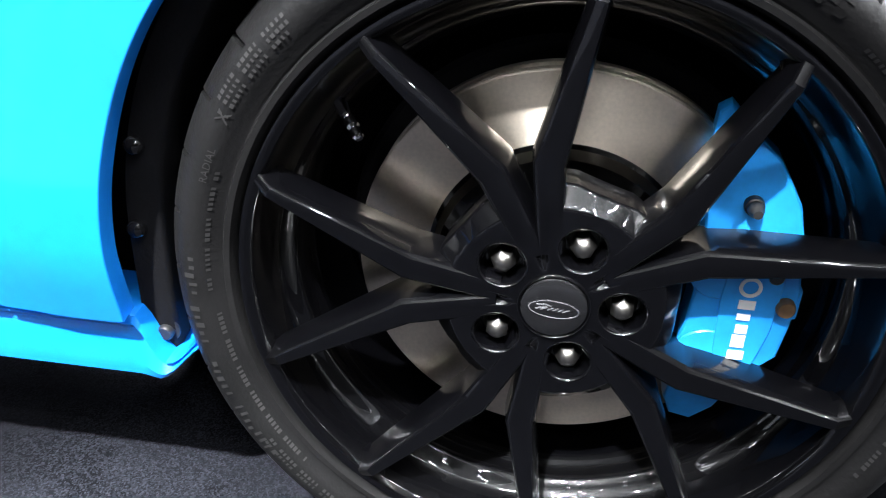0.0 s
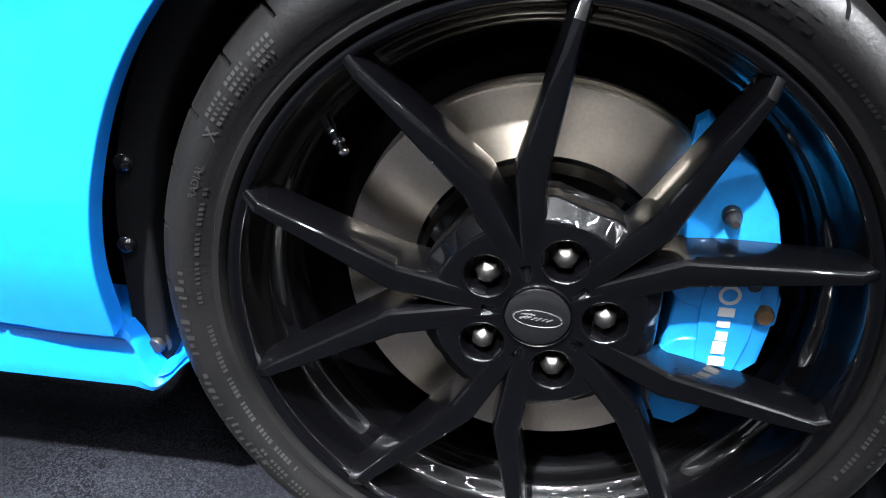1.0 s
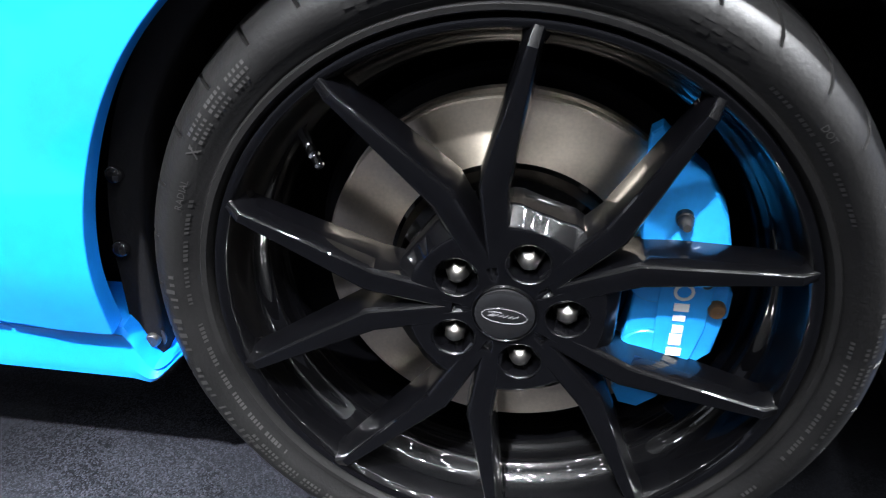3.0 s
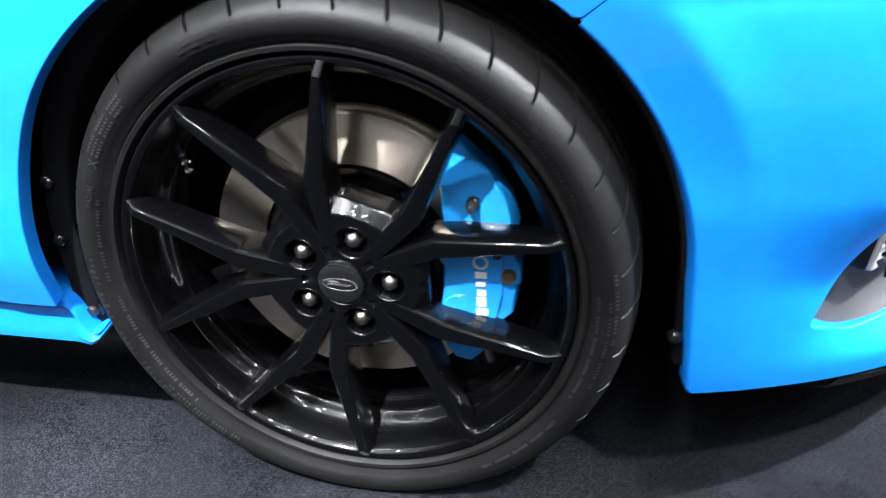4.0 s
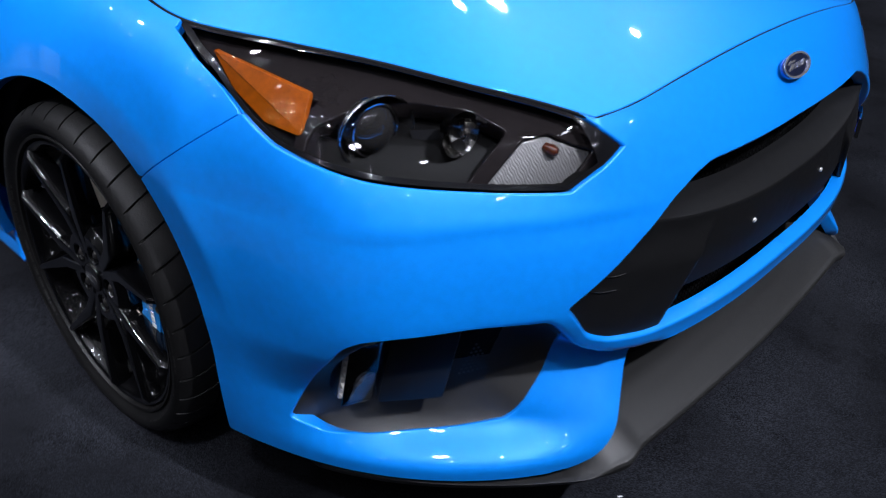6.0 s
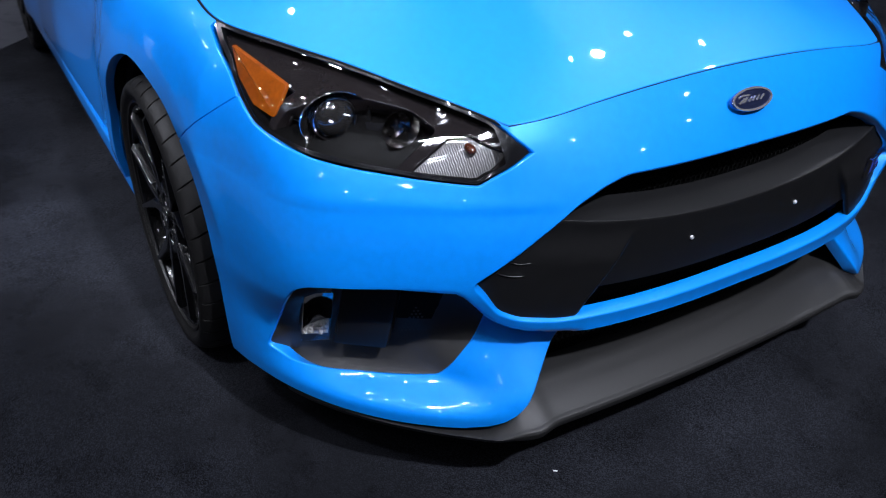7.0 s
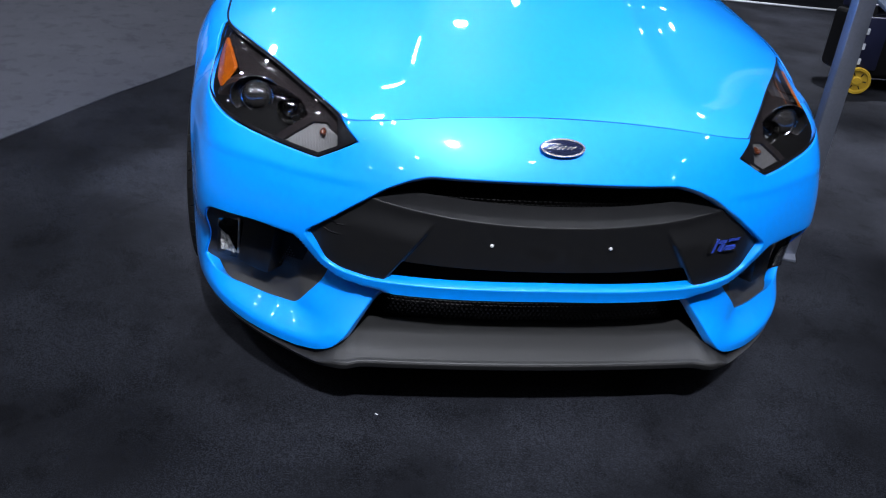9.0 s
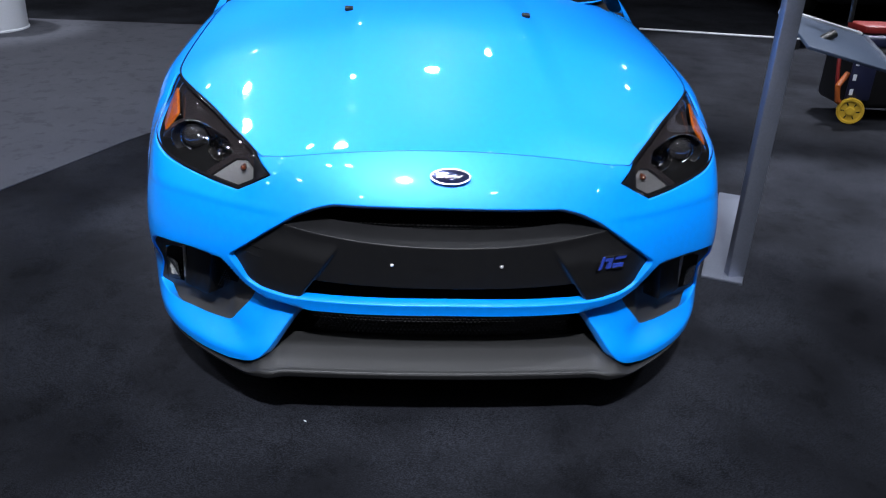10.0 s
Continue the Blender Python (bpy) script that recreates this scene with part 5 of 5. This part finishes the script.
WORDS = [("RADIAL", 159, 0.288, 0.0062, 0.030, False), ("X", 150.5, 0.2895, 0.011, 0.011, False), ("DOT", 41, 0.290, 0.0060, 0.016, False)]
CHECKS = [(None, a + 3.4 * k + 1.7 * (i % 2), 0.286 + 0.0052 * i, 0.0050, 0.0082, False) for a in (106, 58) for i in range(3) for k in range(3)]
RINGS = [(None, a + 7.2 * k, 0.2755, 0.0007, 0.031, False) for a in (70,) for k in range(8)]
SCRIPT_M = on_sidewall(SCRIPT, "sidewall_script", RUBBER_MARK, 0.0009)
SMALL_M = on_sidewall(SMALL + RINGS, "sidewall_relief", RUBBER_MARK)
WORDS_M = on_sidewall(WORDS, "sidewall_lettering", RUBBER_MARK, 0.0008)
CHECK_M = on_sidewall(CHECKS, "sidewall_block_pattern", RUBBER, 0.0005)


def make_wheel(m, front):
    wheel = part("wheel", BARREL, car, "gloss black ten-spoke alloy wheel with a low tyre", m)
    tyre = part("tyre", TYRE, wheel, "low-profile black tyre with pale sidewall marks")
    part("sidewall_script", SCRIPT_M, tyre, "pale raised script bars", kind="stuff")
    part("sidewall_relief", SMALL_M, tyre, "small raised marks", kind="stuff")
    part("sidewall_lettering", WORDS_M, tyre, "raised letters", kind="stuff")
    part("sidewall_block_pattern", CHECK_M, tyre, "raised chequered blocks", kind="stuff")
    part("hub", HUBM, wheel, "gloss black lobed hub")
    for me in SPOKES:
        part("spoke", me, wheel)
    cap = part("centre_cap", CAP, wheel, "black centre cap with an oval outline")
    part("cap_ring", CAP_RING, wheel)
    for t in LUGS:
        part("nut_seat", SEAT, wheel, "", pose(0.054 * math.cos(t), 0.0, 0.054 * math.sin(t)))
        part("lug_nut", NUTM, wheel, "plated hex nut", pose(0.054 * math.cos(t), 0.017, 0.054 * math.sin(t), 0, 17 * t, 0))
    a = math.radians(141.5)
    part("valve", VALVE, wheel, "bright valve stem with a ribbed cap", Matrix.Translation((0.222 * math.cos(a), 0.028, 0.222 * math.sin(a))) @ Vector((-math.cos(a) * 0.75, -0.75, -math.sin(a) * 0.75)).to_track_quat("-Y", "Z").to_matrix().to_4x4())
    oval_badge("cap_oval", 0.0212, 0.0084, pose(0, -0.0034, 0, 90, 0, 0) @ pose(0, 0, 0, 0, 0, -4), wheel, "thin silver oval outline", CAP_BLACK, BADGE_CHROME, 0.0006, 0.016)
    return wheel


make_wheel(pose(0, FACE, HUB), True)
make_wheel(pose(0, -FACE, HUB, 0, 0, 180), True)
make_wheel(pose(AXLE_R, FACE, HUB, 0, 40, 0), False)
make_wheel(pose(AXLE_R, -FACE, HUB, 0, 20, 180), False)

# brakes: vented disc with a stepped hat, and a blue fixed caliper
DISC = revolved("brake_disc", [(0.0001, -0.022), (0.058, -0.022), (0.074, -0.020), (0.082, -0.016), (0.088, -0.012), (0.092, 0.0), (0.0945, 0.0005), (0.096, 0.0), (0.172, 0.0), (0.1735, 0.0015), (0.1735, 0.010), (0.170, 0.011), (0.170, 0.020), (0.1735, 0.021), (0.1735, 0.030), (0.09, 0.031)], TURNED, 120, 30)
HAT = revolved("disc_hat", [(0.030, -0.0228), (0.050, -0.0228), (0.0515, -0.0245), (0.060, -0.0245), (0.0615, -0.0228), (0.0700, -0.0222), (0.0710, -0.0236), (0.0760, -0.0222), (0.0920, -0.0185), (0.1040, -0.0135), (0.1095, -0.0030), (0.1130, -0.0012), (0.1135, 0.002)], HAT_STEEL, 96, 25)


def caliper_block(name, outline, face, back, slope=0.0, pivot=0.0, bevel=0.004):
    """A cast block: an outline in the disc's plane, its face leaning back beyond the pivot height."""
    bm = bmesh.new()
    lean = lambda z: slope * (z - pivot)
    top = [bm.verts.new((x, face + lean(z), z)) for x, z in outline]
    low = [bm.verts.new((x * 1.01, back, z * 1.01)) for x, z in outline]
    bm.faces.new(top)
    bm.faces.new(low[::-1])
    for k in range(len(top)):
        n = (k + 1) % len(top)
        bm.faces.new((top[n], top[k], low[k], low[n]))
    bmesh.ops.recalc_face_normals(bm, faces=bm.faces)
    rim = [e for e in bm.edges if all(abs(v.co.y - back) > 1e-5 for v in e.verts)]
    bmesh.ops.bevel(bm, geom=rim, offset=bevel, segments=3, affect="EDGES", profile=0.6)
    return bm_mesh(name, bm, CALIPER, 28)


CAL_MIDDLE = [(0.110, 0.052), (0.106, 0.030), (0.110, 0.010), (0.108, -0.020), (0.103, -0.050), (0.112, -0.084), (0.146, -0.094), (0.164, -0.082), (0.172, -0.060), (0.186, -0.046), (0.190, -0.016), (0.192, 0.014), (0.188, 0.040), (0.182, 0.052)]
CAL_UPPER = [(0.111, 0.050), (0.108, 0.090), (0.107, 0.125), (0.109, 0.150), (0.118, 0.156), (0.136, 0.138), (0.160, 0.118), (0.180, 0.086), (0.188, 0.050)]
CAL_LOWER = [(0.107, -0.080), (0.104, -0.105), (0.113, -0.128), (0.132, -0.133), (0.148, -0.114), (0.160, -0.080)]
CAL_PLATE = [(0.134, 0.046), (0.131, 0.010), (0.133, -0.040), (0.141, -0.078), (0.155, -0.074), (0.168, -0.050), (0.175, -0.020), (0.178, 0.046)]


def make_brake(m):
    disc = part("brake_disc", DISC, car, "machined steel brake disc with a dark hat", m)
    part("disc_hat", HAT, disc, "dark disc hat")
    cal = part("caliper", CALIPER_M, car, "blue brake caliper with white lettering bars", m)
    for name, me in CALIPER_PARTS:
        part(name, me, cal)
    # lettering reduced to plain upright bars and a ring, reading down the caliper
    face = pose(0.152, -0.0380, -0.014, 90, 0, 0)
    for k, (h, w) in enumerate(((0.0130, 0.0080), (0.0095, 0.0055), (0.0095, 0.0078), (0.0095, 0.0115), (0.0130, 0.0080), (0.0095, 0.0080))):
        z = 0.018 - 0.0116 * k - (0.002 if k > 3 else 0)
        bar = [(-h / 2 - 0.001 * (k % 2), z - w / 2), (h / 2, z - w / 2), (h / 2, z + w / 2), (-h / 2 - 0.001 * (k % 2), z + w / 2)]
        strokes("caliper_bar", [bar], 0.0012, WHITE, face, cal, "plain white bar")
    ring = oval(0.0075, 0.0075, 24)
    strokes("caliper_ring", band([(a, b + 0.034) for a, b in ring + ring[:1]], 0.0014), 0.0012, WHITE, face, cal, "white ring")
    nip = revolved("bleed_nipple", [(0.0001, -0.020), (0.0035, -0.0198), (0.0045, -0.015), (0.0060, -0.013), (0.0062, -0.007), (0.0075, -0.006), (0.0080, 0.0)], DARK_STEEL, 18, 35)
    part("bleed_nipple", nip, cal, "dark bleed nipple", pose(0.144, -0.022, 0.084))
    part("guide_pin", revolved("guide_pin", [(0.0001, -0.010), (0.0065, -0.0095), (0.0078, -0.007), (0.0080, 0.0)], BRASS, 16, 40), cal, "bronze pin", pose(0.182, -0.033, 0.004))
    part("pin_lug", bm_mesh("pin_lug", box_bm(0.022, 0.020, 0.030, 0.004, 2), CALIPER), cal, "", pose(0.184, -0.022, 0.004))
    for z in (0.030, -0.062):
        part("body_screw", revolved("body_screw", [(0.0001, -0.004), (0.0045, -0.0038), (0.006, -0.002), (0.0062, 0.004)], DARK_STEEL, 14, 40), cal, "dark screw", pose(0.170, -0.036, z))
    return disc


CALIPER_M = caliper_block("caliper", CAL_MIDDLE, -0.0345, 0.012)
CALIPER_PARTS = [("caliper_end", caliper_block("caliper_end", CAL_UPPER, -0.0335, 0.012, 0.30, 0.05)), ("caliper_end", caliper_block("caliper_end", CAL_LOWER, -0.0325, 0.012, -0.30, -0.08)),
                 ("name_plate", caliper_block("name_plate", CAL_PLATE, -0.0378, -0.030, 0.0, 0.0, 0.0015))]
for zc in (0.030, -0.050):
    ring = [(0.128 + 0.025 * math.cos(2 * math.pi * k / 28), zc + 0.025 * math.sin(2 * math.pi * k / 28)) for k in range(28)]
    CALIPER_PARTS.append(("piston_boss", caliper_block("piston_boss", ring, -0.0368, -0.02, 0.0, 0.0, 0.003)))
make_brake(pose(0, -0.80, HUB))
make_brake(pose(0, 0.80, HUB, 0, 0, 180) @ Matrix.Scale(-1, 4, (1, 0, 0)))
for x in (AXLE_R,):
    for sign in (-1, 1):
        part("rear_disc", DISC, car, "machined steel rear brake disc", pose(x, sign * 0.80, HUB, 0, 0, 0 if sign < 0 else 180))
# dust shield and axle stub behind the discs
SHIELD = revolved("dust_shield", [(0.04, 0.05), (0.12, 0.046), (0.185, 0.042), (0.19, 0.046)], LINER, 64, 30)
STUB = revolved("axle_stub", [(0.0001, 0.0), (0.05, 0.0), (0.05, 0.25), (0.03, 0.30), (0.03, 0.5)], LINER, 24, 40)
for x in (0.0, AXLE_R):
    for sign in (-1, 1):
        m = pose(x, sign * 0.80, HUB, 0, 0, 0 if sign < 0 else 180)
        part("dust_shield", SHIELD, car, "black dust shield", m)
        part("axle_stub", STUB, car, "dark axle stub", m)

# ---- round the car ----
def ceiling_spots():
    """Round cans with a bright face; the far ones light other stands."""
    body = revolved("can", [(0.064, 0.0), (0.068, -0.16), (0.05, -0.20), (0.02, -0.20), (0.02, -0.34)], BLACK_SATIN, 24, 40)
    face = revolved("lamp_face", [(0.0001, -0.004), (0.050, -0.004), (0.056, -0.006)], GLOW, 24, 60)
    first = None
    places = [(x, y) for x, y, *_ in SPOTS + KEY_FILL_SPOTS]
    random.seed(11)
    places += [(x + random.uniform(-0.9, 0.9), y + random.uniform(-0.7, 0.7)) for x in (-5.2, -2.6, -0.6, 1.2, 2.9, 4.6, 6.4, 8.2) for y in (-7.6, -5.4, -3.4, -1.2, 1.8, 5.0)]
    places += [(x + random.uniform(-0.25, 0.25), y + random.uniform(-0.2, 0.2)) for y in (-1.8, -2.7, -3.6, -4.7) for x in (-1.3, -0.4, 0.6, 1.6)]
    for sx, sy in places:
        m = pose(sx, sy, CEILING - 0.33, -90, 0, 0)
        if first is None:
            first = tagged(new("spotlight"), "round black ceiling spotlight with a bright face", "spotlight", "ceiling spotlights")
            first.matrix_basis = m
            part("can", body, first)
            part("lamp_face", face, first, "bright lamp face")
        else:
            copy_thing(first, m)


ceiling_spots()

# lit floor beyond the dark stand area, near side: brightness painted as lighter carpet
# carried on out of view so wheels and paint reflect a lighter floor
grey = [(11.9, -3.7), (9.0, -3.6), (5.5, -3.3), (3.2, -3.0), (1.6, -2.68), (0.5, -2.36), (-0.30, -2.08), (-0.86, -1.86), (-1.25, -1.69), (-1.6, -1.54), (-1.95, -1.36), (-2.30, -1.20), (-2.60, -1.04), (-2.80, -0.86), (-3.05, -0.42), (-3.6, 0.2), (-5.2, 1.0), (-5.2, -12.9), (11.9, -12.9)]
tagged(part("carpet_grey", prism("carpet_grey", grey, 0.0, 0.004, CARPET_LIT, 0, "xy")), "carpet area painted lighter for brighter light, soft edge", "carpet", kind="structure")


def slab_on(name, corner, e1, e2, thick, mat, bevel=0.004):
    """A plate spanned by two edges from a corner."""
    e1, e2, corner = Vector(e1), Vector(e2), Vector(corner)
    m = Matrix((e1.normalized(), e2.normalized(), e1.cross(e2).normalized())).transposed().to_4x4()
    bm = box_bm(e1.length, e2.length, thick, bevel, 2)
    bmesh.ops.transform(bm, matrix=Matrix.Translation(corner + (e1 + e2) / 2) @ m, verts=bm.verts)
    return bm_mesh(name, bm, mat)


def sign_stand():
    """An aluminium post at the end of a long foot plate, with a sloping framed panel."""
    stand = tagged(new("sign_stand"), "brushed aluminium sign stand with a sloping framed panel", "sign")
    part("foot_plate", bm_mesh("foot_plate", box_bm(1.03, 0.155, 0.012, 0.003, 2), ALU), stand, "", pose(-0.51, 1.365, 0.006, 0, 0, -24.6))
    part("post", bm_mesh("post", box_bm(0.045, 0.066, 1.62, 0.006, 2), ALU), stand, "", pose(-0.085, 1.217, 0.81))
    part("foot_bolt", revolved("foot_bolt", [(0.0001, 0.012), (0.010, 0.011), (0.014, 0.0)], BLACK_SATIN, 16, 50), stand, "", pose(-0.82, 1.505, 0.012, -90, 0, 0))
    corner, e1, e2 = Vector((-0.30, 1.285, 0.995)), Vector((0, 0.335, -0.080)), Vector((0.30, -0.02, -0.075))
    up = e2.cross(e1).normalized()
    up = up if up.z > 0 else -up
    panel = part("panel", slab_on("panel", corner - up * 0.012, e1, e2, 0.012, SLATE, 0.003), stand, "blue-grey printed panel")
    part("panel_edge", slab_on("panel_edge", corner - e2 * 0.05 - up * 0.012, e1, e2 * 0.05, 0.026, PANEL_WHITE, 0.005), panel, "white rounded edge")
    part("panel_edge", slab_on("panel_edge", corner + e1 - up * 0.012, e1 * 0.05, e2, 0.024, ALU, 0.005), panel, "grey metal edge")
    part("bracket", tube("bracket", [(-0.09, 1.265, 0.90), (-0.13, 1.345, 0.90), (-0.15, 1.425, 0.935)], 0.016, DARK_STEEL), stand)
    part("top_card", slab_on("top_card", (-0.20, 1.435, 1.07), (0, 0.13, 0.0), (-0.05, 0, 0.24), 0.012, CARD, 0.004), stand, "pale upper card")
    part("card_holder", tube("card_holder", [(-0.19, 1.495, 0.97), (-0.20, 1.495, 1.09)], 0.009, DARK_STEEL), stand)


sign_stand()


def floor_cart():
    """A dark machine on yellow wheels, with a red strap and an orange hose."""
    cart = tagged(new("floor_cart"), "dark wheeled floor machine with a yellow wheel and orange hose", "cart")
    cart.matrix_basis = Matrix.Translation((-2.42, 2.92, 0)) @ Matrix.Scale(0.80, 4) @ Matrix.Translation((2.50, -3.15, 0))
    part("body", bm_mesh("body", box_bm(0.50, 0.80, 0.50, 0.05, 3), BLACK_SATIN), cart, "", (-2.80, 3.52, 0.36))
    part("side_panel", bm_mesh("side_panel", box_bm(0.04, 0.20, 0.42, 0.012, 2), NAVY), cart, "navy side panel", (-2.535, 3.20, 0.40))
    part("lid", bm_mesh("lid", box_bm(0.46, 0.70, 0.10, 0.03, 3), NAVY), cart, "", (-2.82, 3.52, 0.65))
    part("tray", bm_mesh("tray", box_bm(0.30, 0.40, 0.06, 0.015, 2), RED), cart, "red tray", (-2.80, 3.40, 0.74))
    part("strap", tube("strap", [(-2.62, 3.05, 0.30), (-2.64, 3.03, 0.48), (-2.70, 3.06, 0.66), (-2.74, 3.2, 0.71)], 0.016, RED), cart, "red strap")
    part("hose", tube("hose", [(-2.58, 3.10, 0.40), (-2.55, 3.02, 0.30), (-2.54, 3.04, 0.18), (-2.56, 3.14, 0.12)], 0.024, ORANGE), cart, "orange hose")
    for z in (0.26, 0.38, 0.50):
        part("vent", bm_mesh("vent", box_bm(0.008, 0.030, 0.050, 0.003, 1), PANEL_WHITE), cart, "pale sticker", (-2.512, 3.125, z))
    w = revolved("cart_wheel", [(0.0001, -0.03), (0.03, -0.03), (0.035, -0.02), (0.080, -0.018), (0.085, -0.03), (0.103, -0.03), (0.108, 0.0), (0.10, 0.03), (0.0001, 0.03)], YELLOW, 40, 35)
    for x, y in ((-2.50, 3.15), (-2.50, 3.84), (-3.08, 3.50)):
        wh = part("cart_wheel", w, cart, "yellow wheel", pose(x, y, 0.108, 0, 0, 62))
        for k in range(6):
            part("wheel_slot", bm_mesh("wheel_slot", box_bm(0.028, 0.006, 0.010, 0.002, 1), BLACK_SATIN), wh, "", pose(0.058 * math.cos(k * 1.047), -0.0185, 0.058 * math.sin(k * 1.047), 0, -60 * k, 0))


floor_cart()


def far_car():
    """A black car across the hall, of which the lower side and wheels are in view."""
    c = tagged(new("parked_car"), "black hatchback parked far across the hall", "car")
    prof = [(-1.9, 0.25), (1.9, 0.25), (2.05, 0.5), (1.9, 0.75), (1.1, 0.9), (0.5, 1.35), (-1.2, 1.4), (-1.9, 0.95)]
    part("body", prism("body", prof, -0.85, 0.85, BLACK_GLOSS, 0.05), c, "", pose(-8.5, 5.6, 0.0, 0, 0, 0))
    w = revolved("far_tyre", [(0.22, -0.005), (0.23, -0.03), (0.31, -0.03), (0.33, 0.0), (0.33, 0.18)], RUBBER, 48, 35)
    hub = revolved("far_hub", [(0.0001, -0.03), (0.05, -0.03), (0.06, -0.012), (0.06, 0.05)], ALU, 24, 35)
    arm = bm_mesh("far_spoke", box_bm(0.19, 0.02, 0.045, 0.006, 1, (0.13, -0.01, 0)), ALU)
    for x in (-9.8, -7.2):
        wh = part("wheel", w, c, "dark tyre", (x, 4.70, 0.33))
        part("hub", hub, wh, "silver hub")
        for k in range(5):
            part("spoke", arm, wh, "silver spoke", pose(0, 0, 0, 0, 72 * k, 0))


far_car()


def plinth_display():
    """A round white display stand."""
    p = revolved("display_plinth", [(0.0001, 0.9), (0.34, 0.9), (0.36, 0.88), (0.36, 0.02), (0.37, 0.015), (0.37, 0.0)], PANEL_WHITE, 64, 35)
    tagged(part("display_plinth", p, loc=pose(-4.70, -3.60, 0, 90, 0, 0)), "white round display plinth on the lighter carpet area", "plinth")


plinth_display()
tagged(part("floor_cable", tube("floor_cable", [(-5.9, 2.5, 0.008), (-5.75, 3.4, 0.008), (-5.6, 4.4, 0.008), (-5.5, 5.5, 0.008)], 0.012, PANEL_WHITE, 8)), "white cable cover strip on the carpet", "cable")
tagged(part("carpet_fleck", bm_mesh("carpet_fleck", box_bm(0.009, 0.003, 0.002, 0.0008, 1), WHITE), loc=pose(0.85, -0.364, 0.002, 0, 0, 50)), "tiny white paper scrap on the carpet", "litter")
